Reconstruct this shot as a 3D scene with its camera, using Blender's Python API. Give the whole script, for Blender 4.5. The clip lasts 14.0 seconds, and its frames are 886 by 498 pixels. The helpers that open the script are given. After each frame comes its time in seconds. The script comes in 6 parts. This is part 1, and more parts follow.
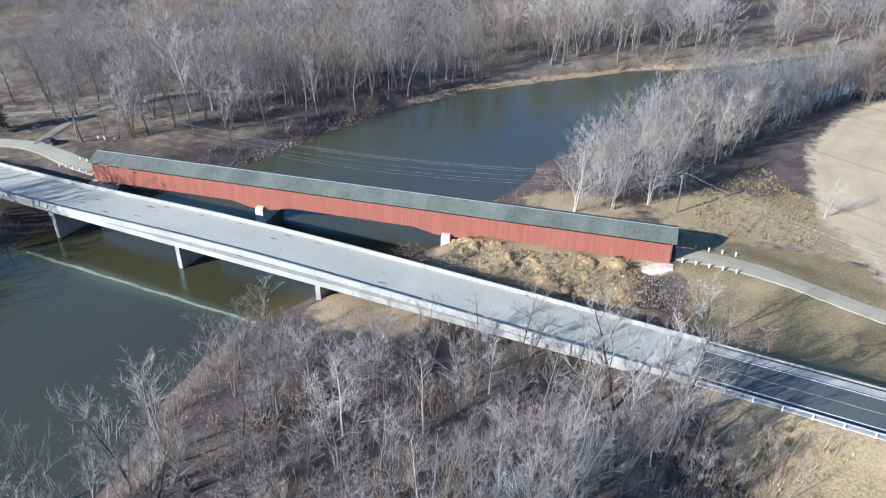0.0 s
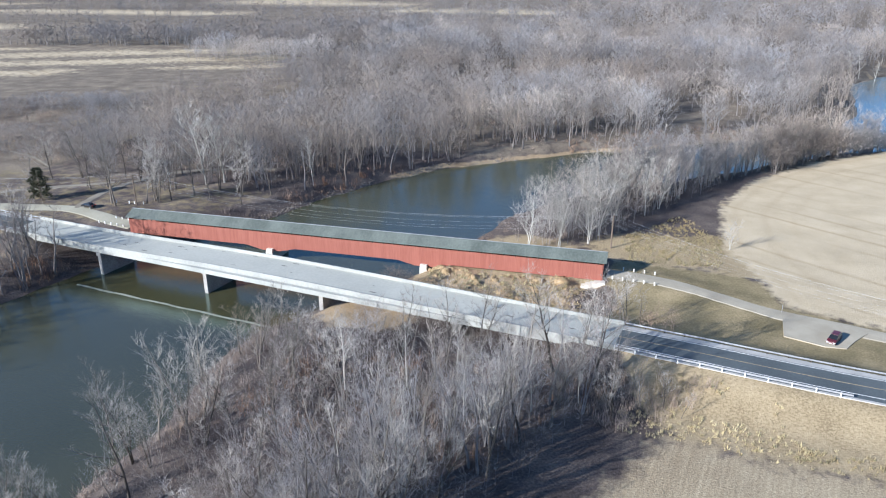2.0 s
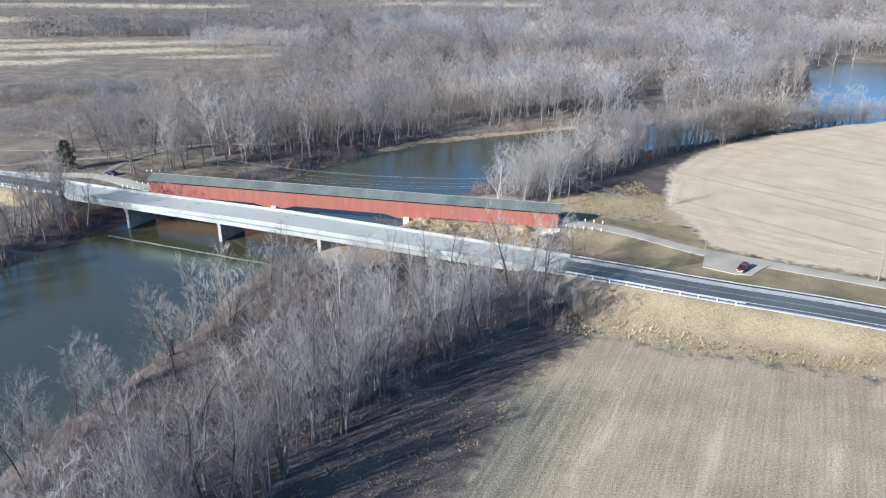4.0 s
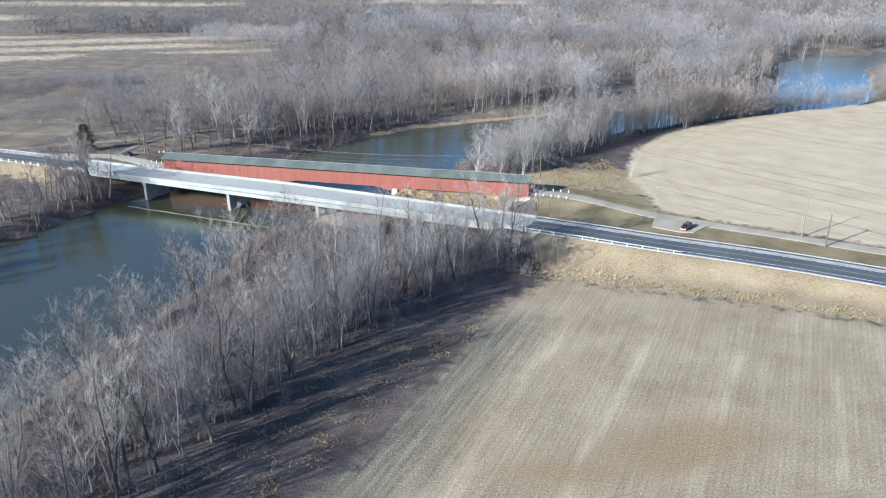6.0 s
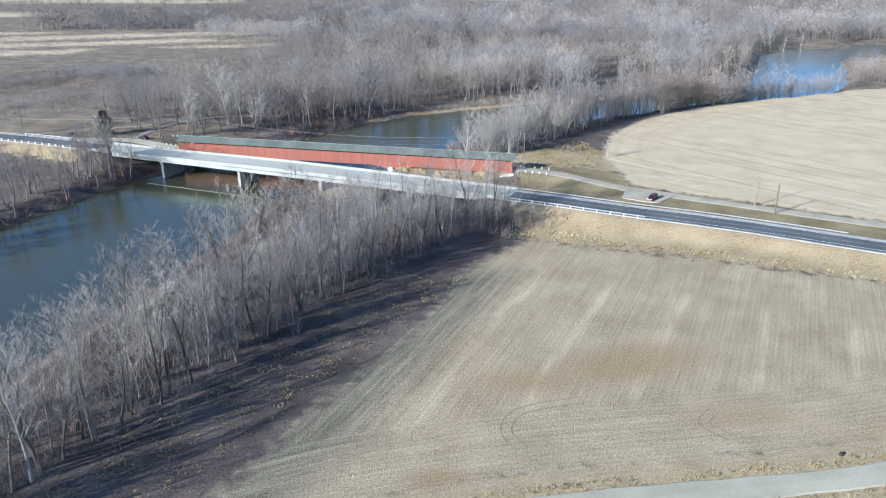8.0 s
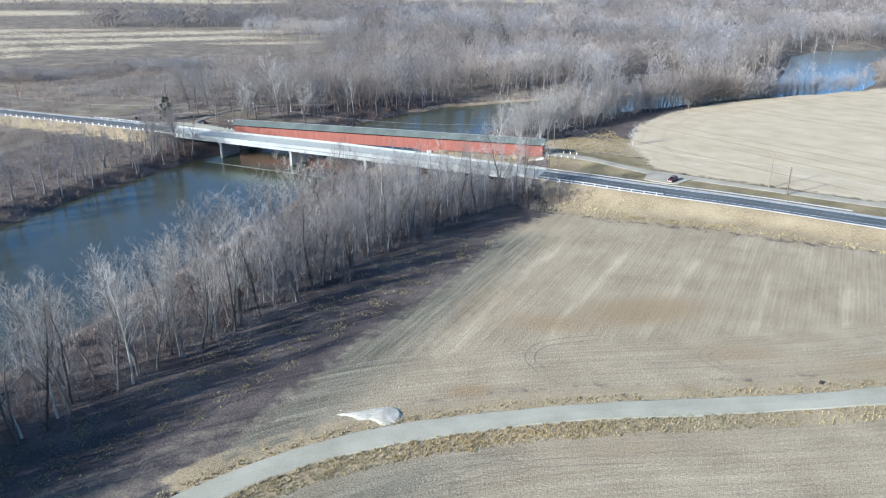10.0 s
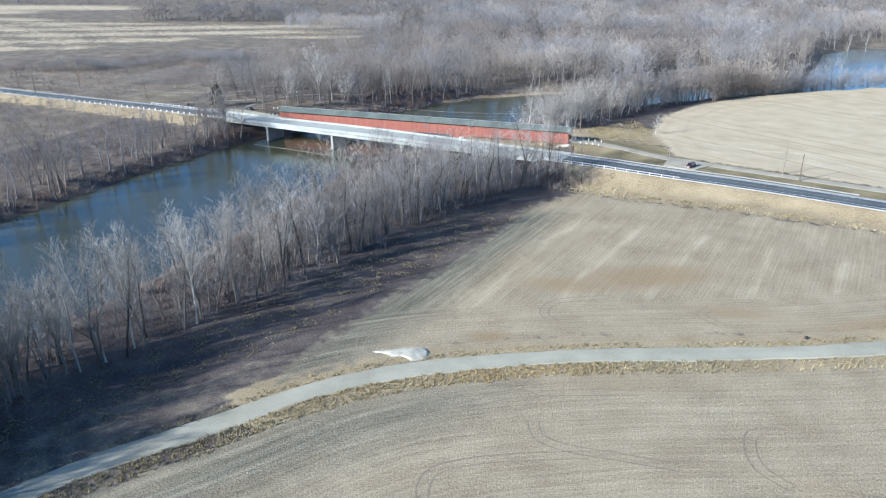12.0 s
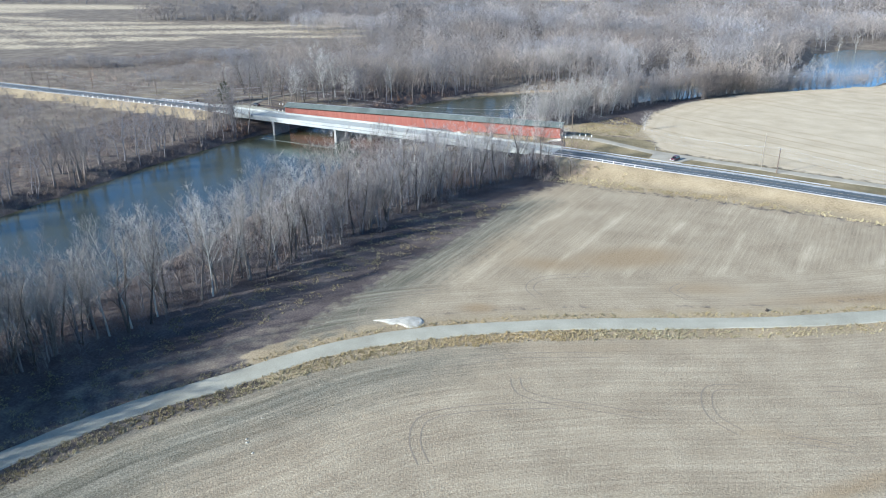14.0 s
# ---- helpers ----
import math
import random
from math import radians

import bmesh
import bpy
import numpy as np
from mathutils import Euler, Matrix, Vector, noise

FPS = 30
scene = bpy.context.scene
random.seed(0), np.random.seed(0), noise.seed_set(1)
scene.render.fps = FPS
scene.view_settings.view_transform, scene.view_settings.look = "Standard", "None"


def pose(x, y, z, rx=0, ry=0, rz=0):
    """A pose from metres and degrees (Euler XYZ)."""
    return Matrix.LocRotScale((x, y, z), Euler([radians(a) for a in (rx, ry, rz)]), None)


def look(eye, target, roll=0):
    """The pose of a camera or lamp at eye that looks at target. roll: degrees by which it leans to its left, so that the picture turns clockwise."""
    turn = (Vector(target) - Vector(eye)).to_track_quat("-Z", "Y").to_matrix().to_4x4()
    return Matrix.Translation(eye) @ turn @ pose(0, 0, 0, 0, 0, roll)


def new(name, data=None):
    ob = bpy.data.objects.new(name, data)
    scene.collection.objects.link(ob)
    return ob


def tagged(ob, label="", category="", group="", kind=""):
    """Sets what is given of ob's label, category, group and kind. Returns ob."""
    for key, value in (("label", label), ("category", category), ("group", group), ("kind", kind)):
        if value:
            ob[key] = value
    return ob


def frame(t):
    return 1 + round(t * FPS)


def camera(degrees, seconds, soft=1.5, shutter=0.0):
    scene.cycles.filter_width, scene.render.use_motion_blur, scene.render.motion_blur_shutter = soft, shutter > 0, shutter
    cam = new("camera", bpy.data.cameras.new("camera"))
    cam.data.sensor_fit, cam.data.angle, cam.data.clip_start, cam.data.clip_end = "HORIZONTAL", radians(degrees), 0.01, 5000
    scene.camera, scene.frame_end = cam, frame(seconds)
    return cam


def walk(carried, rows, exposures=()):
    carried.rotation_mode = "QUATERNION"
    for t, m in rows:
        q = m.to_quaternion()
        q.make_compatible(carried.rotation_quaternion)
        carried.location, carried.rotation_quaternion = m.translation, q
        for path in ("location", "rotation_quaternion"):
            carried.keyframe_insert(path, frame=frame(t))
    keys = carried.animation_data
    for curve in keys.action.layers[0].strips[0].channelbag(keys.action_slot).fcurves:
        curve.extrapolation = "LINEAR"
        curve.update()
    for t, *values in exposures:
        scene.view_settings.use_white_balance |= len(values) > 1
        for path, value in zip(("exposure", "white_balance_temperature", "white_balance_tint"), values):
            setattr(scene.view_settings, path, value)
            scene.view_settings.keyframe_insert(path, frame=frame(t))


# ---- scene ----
cam = camera(62.186, 14.0, soft=1.15)
PATH = [
    (0, (-7.121, -132.981, 77.110), (-32.373, -50.257, 26.919), -0.03),
    (0.5, (-4.375, -142.127, 76.393), (-29.001, -59.065, 26.451), -0.09),
    (1, (-1.262, -151.899, 75.795), (-25.755, -66.957, 29.051), -0.02),
    (1.5, (2.144, -162.810, 75.625), (-22.828, -73.168, 39.008), -0.15),
    (2, (5.351, -172.386, 75.751), (-19.126, -82.641, 39.055), -0.15),
    (2.5, (8.877, -181.066, 75.676), (-15.387, -91.316, 38.850), -0.24),
    (3, (12.121, -189.305, 75.946), (-11.842, -99.587, 38.847), -0.25),
    (5.5, (26.355, -226.452, 76.647), (3.530, -136.620, 39.106), -0.32),
    (6, (29.122, -232.968, 76.965), (6.386, -143.150, 39.340), -0.38),
    (6.5, (31.727, -239.298, 77.101), (9.100, -149.500, 39.361), -0.42),
    (7, (34.117, -245.899, 77.231), (11.647, -156.082, 39.441), -0.42),
    (7.5, (36.304, -251.858, 77.505), (13.951, -162.078, 39.560), -0.45),
    (10, (43.088, -280.877, 75.769), (16.380, -192.087, 38.313), -0.29),
    (10.5, (44.991, -285.947, 75.717), (16.567, -197.719, 38.194), -0.13),
    (11, (46.873, -290.778, 75.822), (16.946, -203.092, 38.198), -0.24),
    (11.5, (48.567, -295.111, 75.711), (17.794, -207.735, 38.048), -0.18),
    (12, (50.624, -299.648, 75.629), (19.632, -212.353, 37.959), -0.18),
    (12.5, (52.590, -304.101, 75.511), (21.543, -216.809, 37.878), -0.20),
    (13, (54.579, -308.397, 75.541), (23.551, -221.123, 37.852), -0.20),
    (13.5, (56.278, -311.796, 76.114), (25.196, -224.541, 38.424), -0.13),
    (14, (57.683, -314.388, 76.998), (26.504, -227.148, 39.354), -0.00),
]
walk(cam, [(t, look(eye, target, roll)) for t, eye, target, roll in PATH], [(0, 0.95, 5680, 12), (14, 1.02, 5480, 8)])

# ---- light ----
SUN_AZ, SUN_EL = radians(228), radians(23)
world = bpy.data.worlds.new("sky_world")
scene.world = world
world.use_nodes = True
wn = world.node_tree.nodes
sky = wn.new("ShaderNodeTexSky")
sky.sky_type = "NISHITA"
sky.sun_disc = False
sky.sun_elevation = SUN_EL
sky.sun_rotation = math.atan2(math.cos(SUN_AZ), math.sin(SUN_AZ)) % (2 * math.pi)
sky.altitude = 2500
sky.air_density, sky.dust_density, sky.ozone_density = 1.0, 0.0, 4.0
wn["Background"].inputs[1].default_value = 0.092
deep = wn.new("ShaderNodeHueSaturation")
deep.inputs["Hue"].default_value, deep.inputs["Saturation"].default_value = 0.495, 1.02
world.node_tree.links.new(sky.outputs[0], deep.inputs["Color"])
world.node_tree.links.new(deep.outputs[0], wn["Background"].inputs[0])
sun = new("sun", bpy.data.lights.new("sun", "SUN"))
sun.data.energy, sun.data.angle, sun.data.color = 5.0, radians(0.6), (1.0, 0.93, 0.82)
sun_dir = Vector((math.cos(SUN_AZ) * math.cos(SUN_EL), math.sin(SUN_AZ) * math.cos(SUN_EL), math.sin(SUN_EL)))
sun.matrix_world = look(sun_dir * 300, (0, 0, 0))


# ---- materials ----
def mat(name, dark, light, rough=0.85, scale=1.0, fine=8.0, bump=0.3, metal=0.0, tone=0.0, coords="world", stretch=(1, 1, 1), spec=0.3, coarse_mix=0.6, reach=0.05):
    """A surface with coarse and fine variation between two colours; tone: how much it differs from thing to thing."""
    m = bpy.data.materials.new(name)
    m.use_nodes = True
    nt = m.node_tree
    n, l = nt.nodes, nt.links
    bsdf = n["Principled BSDF"]
    if coords == "world":
        src = n.new("ShaderNodeNewGeometry").outputs["Position"]
    else:
        src = n.new("ShaderNodeTexCoord").outputs["Object"]
    mp = n.new("ShaderNodeMapping")
    mp.inputs["Scale"].default_value = stretch
    l.new(src, mp.inputs["Vector"])
    a = n.new("ShaderNodeTexNoise")
    a.inputs["Scale"].default_value, a.inputs["Detail"].default_value = scale, 4
    b = n.new("ShaderNodeTexNoise")
    b.inputs["Scale"].default_value, b.inputs["Detail"].default_value = scale * fine, 3
    l.new(mp.outputs[0], a.inputs["Vector"])
    l.new(mp.outputs[0], b.inputs["Vector"])
    mx = n.new("ShaderNodeMix")
    mx.inputs[0].default_value = 1 - coarse_mix
    l.new(a.outputs[0], mx.inputs[2])
    l.new(b.outputs[0], mx.inputs[3])
    ramp = n.new("ShaderNodeValToRGB")
    ramp.color_ramp.elements[0].position, ramp.color_ramp.elements[1].position = 0.36, 0.64
    ramp.color_ramp.elements[0].color, ramp.color_ramp.elements[1].color = (*dark, 1), (*light, 1)
    l.new(mx.outputs[0], ramp.inputs[0])
    out = ramp.outputs[0]
    if tone:
        info = n.new("ShaderNodeObjectInfo")
        mr = n.new("ShaderNodeMapRange")
        mr.inputs[3].default_value, mr.inputs[4].default_value = 1 - tone, 1 + tone
        l.new(info.outputs["Random"], mr.inputs[0])
        hs = n.new("ShaderNodeHueSaturation")
        l.new(mr.outputs[0], hs.inputs["Value"])
        l.new(out, hs.inputs["Color"])
        out = hs.outputs[0]
    l.new(out, bsdf.inputs["Base Color"])
    bsdf.inputs["Roughness"].default_value, bsdf.inputs["Metallic"].default_value = rough, metal
    bsdf.inputs["Specular IOR Level"].default_value = spec
    if bump:
        bp = n.new("ShaderNodeBump")
        bp.inputs["Strength"].default_value, bp.inputs["Distance"].default_value = bump, reach
        l.new(b.outputs[0], bp.inputs["Height"])
        l.new(bp.outputs[0], bsdf.inputs["Normal"])
    return m


def tree_mat(name, dark, light, attr):
    """Bark and twigs: colour differs from tree to tree, by object or by the attribute 'tone' in a joined wood."""
    m = bpy.data.materials.new(name)
    m.use_nodes = True
    n, l = m.node_tree.nodes, m.node_tree.links
    if attr:
        a = n.new("ShaderNodeAttribute")
        a.attribute_name = "tone"
        src = a.outputs["Fac"]
    else:
        src = n.new("ShaderNodeObjectInfo").outputs["Random"]
    no = n.new("ShaderNodeTexNoise")
    no.inputs["Scale"].default_value = 0.8
    l.new(n.new("ShaderNodeTexCoord").outputs["Object"], no.inputs["Vector"])
    ad = n.new("ShaderNodeMath")
    ad.operation = "MULTIPLY_ADD"
    ad.inputs[1].default_value, ad.inputs[2].default_value = 0.5, -0.25
    l.new(no.outputs[0], ad.inputs[0])
    su = n.new("ShaderNodeMath")
    l.new(ad.outputs[0], su.inputs[0])
    l.new(src, su.inputs[1])
    ramp = n.new("ShaderNodeValToRGB")
    e = ramp.color_ramp.elements
    e[0].color, e[1].color = (*dark, 1), (*light, 1)
    mid = ramp.color_ramp.elements.new(0.55)
    mid.color = tuple(0.62 * d + 0.38 * k for d, k in zip(dark, light)) + (1,)
    l.new(su.outputs[0], ramp.inputs[0])
    out = ramp.outputs[0]
    if attr:
        # stands of different kinds: some browner, some greyer
        st = n.new("ShaderNodeTexNoise")
        st.inputs["Scale"].default_value, st.inputs["Detail"].default_value = 0.021, 3
        l.new(no.inputs["Vector"].links[0].from_socket, st.inputs["Vector"])
        hue = n.new("ShaderNodeValToRGB")
        hue.color_ramp.elements[0].position, hue.color_ramp.elements[1].position = 0.38, 0.64
        hue.color_ramp.elements[0].color, hue.color_ramp.elements[1].color = (0.89, 0.94, 1.02, 1), (1.11, 1.03, 0.93, 1)
        l.new(st.outputs[0], hue.inputs[0])
        mx = n.new("ShaderNodeMix")
        mx.data_type, mx.blend_type = "RGBA", "MULTIPLY"
        mx.inputs[0].default_value = 1.0
        l.new(out, mx.inputs[6])
        l.new(hue.outputs[0], mx.inputs[7])
        out = mx.outputs[2]
    l.new(out, n["Principled BSDF"].inputs["Base Color"])
    n["Principled BSDF"].inputs["Roughness"].default_value = 0.8
    n["Principled BSDF"].inputs["Specular IOR Level"].default_value = 0.25
    return m


M_RED = mat("red_painted_boards", (0.25, 0.087, 0.063), (0.33, 0.125, 0.092), 0.85, 0.5, 5, 0.3, stretch=(3.0, 3.0, 0.16), tone=0.02, coarse_mix=0.5)
M_ROOF = mat("weathered_roof_sheet", (0.095, 0.112, 0.098), (0.165, 0.187, 0.163), 0.78, 0.2, 11, 0.4, stretch=(1.0, 0.6, 0.6), tone=0.07, coarse_mix=0.55)
M_STONE = mat("pale_limestone", (0.50, 0.47, 0.40), (0.72, 0.69, 0.62), 0.85, 0.8, 6, 0.5)
M_CONC = mat("pale_concrete", (0.31, 0.32, 0.30), (0.43, 0.44, 0.41), 0.8, 0.15, 12, 0.25)
M_DECK = mat("worn_concrete_deck", (0.385, 0.39, 0.345), (0.47, 0.475, 0.42), 0.78, 0.09, 16, 0.2, coarse_mix=0.6)
M_PIER = mat("stained_concrete", (0.22, 0.21, 0.20), (0.40, 0.385, 0.36), 0.85, 0.3, 8, 0.3)
M_ASPH = mat("worn_asphalt", (0.078, 0.092, 0.096), (0.125, 0.142, 0.146), 0.75, 0.1, 30, 0.2)
M_SHOULDER = mat("gravel_shoulder", (0.34, 0.335, 0.32), (0.52, 0.51, 0.48), 0.95, 0.3, 20, 0.5)
M_GRAVEL = mat("limestone_gravel", (0.325, 0.308, 0.232), (0.465, 0.442, 0.342), 0.95, 0.12, 40, 0.6)
M_DRIVE = mat("tan_drive_gravel", (0.33, 0.295, 0.225), (0.45, 0.41, 0.32), 0.95, 0.18, 30, 0.6)
# darker copy of the gravel: tree shade over the park roads put into its colour
M_DIMGRAVEL = mat("dimmed_park_gravel", (0.20, 0.178, 0.14), (0.30, 0.27, 0.215), 0.95, 0.18, 30, 0.6)
M_RUBBLE = mat("weathered_rubble", (0.125, 0.108, 0.095), (0.28, 0.245, 0.21), 0.95, 0.9, 5, 0.6)
M_ALGAE = mat("algae_stained_stone", (0.185, 0.215, 0.175), (0.31, 0.335, 0.285), 0.8, 0.7, 6, 0.4)
M_LIME = mat("white_lime_gravel", (0.37, 0.35, 0.285), (0.57, 0.54, 0.455), 0.95, 0.9, 9, 0.6)
M_WHITE = mat("white_paint", (0.72, 0.72, 0.69), (0.84, 0.84, 0.81), 0.6, 2, 8, 0.1, coords="object")
M_YELLOW = mat("yellow_road_paint", (0.40, 0.31, 0.16), (0.50, 0.41, 0.25), 0.7, 1, 8, 0.1)
M_STEEL = mat("galvanised_steel", (0.36, 0.37, 0.38), (0.50, 0.51, 0.51), 0.45, 1, 8, 0.1, metal=0.5)
M_DULL = mat("rusted_rail_steel", (0.13, 0.12, 0.11), (0.22, 0.20, 0.185), 0.7, 1, 8, 0.1)
M_WOOD = mat("weathered_pole_wood", (0.13, 0.10, 0.075), (0.22, 0.175, 0.135), 0.85, 1.5, 6, 0.3, coords="object", stretch=(3, 3, 0.3))
M_DARKWOOD = mat("dark_timber", (0.03, 0.024, 0.02), (0.06, 0.05, 0.04), 0.9, 1, 6, 0.2)
M_WIRE = mat("aluminium_wire", (0.42, 0.43, 0.44), (0.55, 0.56, 0.57), 0.5, 1, 4, 0.0, metal=0.4)
M_BLACKCAR = mat("black_car_paint", (0.012, 0.012, 0.014), (0.02, 0.02, 0.022), 0.25, 2, 5, 0.0, spec=0.6)
M_REDCAR = mat("maroon_car_paint", (0.085, 0.017, 0.022), (0.115, 0.022, 0.027), 0.3, 2, 5, 0.0, spec=0.6)
M_GLASS = mat("dark_car_glass", (0.012, 0.014, 0.016), (0.02, 0.022, 0.025), 0.08, 2, 5, 0.0, spec=0.8)
M_TYRE = mat("tyre_rubber", (0.015, 0.015, 0.015), (0.03, 0.03, 0.03), 0.85, 8, 5, 0.1)
M_LAMP = mat("red_lamp_plastic", (0.4, 0.02, 0.02), (0.5, 0.03, 0.03), 0.3, 2, 4, 0.0)
M_EVERGREEN = mat("cedar_foliage", (0.045, 0.050, 0.028), (0.10, 0.10, 0.06), 0.8, 0.7, 6, 0.3, coords="object")
M_BARK = tree_mat("grey_bark", (0.05, 0.043, 0.037), (0.24, 0.212, 0.18), False)
M_TWIG = tree_mat("bare_twigs", (0.18, 0.163, 0.146), (0.48, 0.446, 0.40), False)
M_PALEBARK = tree_mat("pale_sycamore_bark", (0.38, 0.36, 0.315), (0.62, 0.60, 0.54), False)
M_PALETWIG = tree_mat("pale_twigs", (0.30, 0.28, 0.25), (0.50, 0.475, 0.43), False)
M_WOODLAND = tree_mat("woodland_twigs", (0.195, 0.176, 0.164), (0.51, 0.473, 0.438), True)
# Cooler grey: distance haze put into colour; also the west thicket's own grey.
M_FARWOOD = tree_mat("haze_grey_twigs", (0.18, 0.166, 0.158), (0.44, 0.412, 0.39), True)
M_SHRUB = tree_mat("brush_stems", (0.17, 0.132, 0.11), (0.43, 0.345, 0.275), True)
M_RUST = tree_mat("rusty_brush", (0.17, 0.095, 0.06), (0.40, 0.25, 0.155), True)
M_DRYGRASS = tree_mat("dry_grass_blades", (0.29, 0.240, 0.128), (0.585, 0.50, 0.295), True)

# water: silty river, smooth with small ripples
M_WATER = bpy.data.materials.new("silty_river_water")
M_WATER.use_nodes = True
n, l = M_WATER.node_tree.nodes, M_WATER.node_tree.links
pb = n["Principled BSDF"]
pos = n.new("ShaderNodeNewGeometry")
nz = n.new("ShaderNodeTexNoise")
nz.inputs["Scale"].default_value, nz.inputs["Detail"].default_value = 0.018, 3
l.new(pos.outputs["Position"], nz.inputs["Vector"])
rp = n.new("ShaderNodeValToRGB")
rp.color_ramp.elements[0].position, rp.color_ramp.elements[1].position = 0.35, 0.7
rp.color_ramp.elements[0].color, rp.color_ramp.elements[1].color = (0.052, 0.051, 0.025, 1), (0.072, 0.069, 0.035, 1)
l.new(nz.outputs[0], rp.inputs[0])
# pale sand shows through the shallows by the east bank
shoal = n.new("ShaderNodeVectorMath")
shoal.operation = "DISTANCE"
shoal.inputs[1].default_value = (-58, -39, -3.6)
l.new(pos.outputs["Position"], shoal.inputs[0])
sr = n.new("ShaderNodeMapRange")
sr.inputs[1].default_value, sr.inputs[2].default_value, sr.inputs[3].default_value, sr.inputs[4].default_value = 3, 22, 0.8, 0
l.new(shoal.outputs["Value"], sr.inputs[0])
sm = n.new("ShaderNodeMix")
sm.data_type = "RGBA"
sm.inputs[7].default_value = (0.24, 0.165, 0.09, 1)
l.new(sr.outputs[0], sm.inputs[0])
l.new(rp.outputs[0], sm.inputs[6])
l.new(sm.outputs[2], pb.inputs["Base Color"])
# High IOR and teal tint put more sky blue into reflections than water gives.
pb.inputs["Roughness"].default_value, pb.inputs["IOR"].default_value = 0.07, 1.88
pb.inputs["Specular Tint"].default_value = (0.3, 0.9, 1.0, 1)
rip = n.new("ShaderNodeTexNoise")
rip.inputs["Scale"].default_value, rip.inputs["Detail"].default_value = 2.0, 5
l.new(pos.outputs["Position"], rip.inputs["Vector"])
wb = n.new("ShaderNodeBump")
wb.inputs["Strength"].default_value, wb.inputs["Distance"].default_value = 0.5, 0.08
l.new(rip.outputs[0], wb.inputs["Height"])
l.new(wb.outputs[0], pb.inputs["Normal"])


def ground_material():
    """Leaf litter, stubble, dry field, tall dry grass, mown grass and sand, laid out by masks on the ground mesh."""
    m = bpy.data.materials.new("ground_cover")
    m.use_nodes = True
    n, l = m.node_tree.nodes, m.node_tree.links
    pos = n.new("ShaderNodeNewGeometry").outputs["Position"]

    def noise_tex(scale, detail=4, vec=pos, rough=0.55):
        t = n.new("ShaderNodeTexNoise")
        t.inputs["Scale"].default_value, t.inputs["Detail"].default_value, t.inputs["Roughness"].default_value = scale, detail, rough
        l.new(vec, t.inputs["Vector"])
        return t.outputs[0]

    def ramp(fac, stops):
        r = n.new("ShaderNodeValToRGB")
        el = r.color_ramp.elements
        while len(el) < len(stops):
            el.new(0.5)
        for e, (p, c) in zip(el, stops):
            e.position, e.color = p, (*c, 1)
        l.new(fac, r.inputs[0])
        return r.outputs[0]

    def mix(fac, a, b, kind="MIX"):
        x = n.new("ShaderNodeMix")
        x.data_type, x.blend_type = "RGBA", kind
        if isinstance(fac, float):
            x.inputs[0].default_value = fac
        else:
            l.new(fac, x.inputs[0])
        l.new(a, x.inputs[6])
        l.new(b, x.inputs[7])
        return x.outputs[2]

    def math_node(op, a, b, c=None):
        x = n.new("ShaderNodeMath")
        x.operation = op
        for i, v in enumerate((a, b, c)):
            if v is None:
                continue
            if isinstance(v, (int, float)):
                x.inputs[i].default_value = v
            else:
                l.new(v, x.inputs[i])
        return x.outputs[0]

    edge = noise_tex(0.35, 5)
    fine = noise_tex(2.2, 4)
    mid = noise_tex(0.09, 4)

    def mask(name, soft=0.10):
        a = n.new("ShaderNodeAttribute")
        a.attribute_name = name
        s = math_node("MULTIPLY_ADD", edge, 0.7, -0.35)
        s = math_node("ADD", a.outputs["Fac"], s)
        r = n.new("ShaderNodeMapRange")
        r.inputs[1].default_value, r.inputs[2].default_value = 0.5 - soft, 0.5 + soft
        l.new(s, r.inputs[0])
        return r.outputs[0]

    litter = ramp(math_node("MULTIPLY_ADD", fine, 0.5, math_node("MULTIPLY", mid, 0.5)), [(0.36, (0.062, 0.050, 0.046)), (0.5, (0.112, 0.092, 0.083)), (0.66, (0.21, 0.175, 0.145))])
    scrub = ramp(math_node("MULTIPLY_ADD", fine, 0.45, math_node("MULTIPLY", mid, 0.55)), [(0.38, (0.14, 0.115, 0.09)), (0.52, (0.215, 0.18, 0.138)), (0.65, (0.32, 0.27, 0.19))])
    dry = ramp(math_node("MULTIPLY_ADD", fine, 0.6, math_node("MULTIPLY", mid, 0.4)), [(0.36, (0.25, 0.194, 0.115)), (0.5, (0.385, 0.307, 0.187)), (0.66, (0.48, 0.39, 0.255))])
    mow = ramp(math_node("MULTIPLY_ADD", fine, 0.4, math_node("MULTIPLY", mid, 0.6)), [(0.38, (0.165, 0.138, 0.074)), (0.5, (0.25, 0.205, 0.115)), (0.64, (0.36, 0.292, 0.172))])
    sand = ramp(math_node("MULTIPLY_ADD", fine, 0.5, math_node("MULTIPLY", mid, 0.5)), [(0.36, (0.26, 0.19, 0.115)), (0.64, (0.50, 0.395, 0.26))])
    # stubble: drilled rows, wider harvest passes, patches of bare soil
    mp = n.new("ShaderNodeMapping")
    mp.inputs["Rotation"].default_value, mp.inputs["Location"].default_value = (0, 0, radians(11.5)), (-8.3, 0, 0)
    l.new(pos, mp.inputs["Vector"])
    st = n.new("ShaderNodeMapping")
    st.inputs["Scale"].default_value = (1, 0.12, 1)
    l.new(mp.outputs[0], st.inputs["Vector"])
    mp2 = n.new("ShaderNodeCombineXYZ")
    for k_, nm_ in enumerate(("lane_gap", "lane_run")):
        at_ = n.new("ShaderNodeAttribute")
        at_.attribute_name = nm_
        l.new(at_.outputs["Fac"], mp2.inputs[k_])

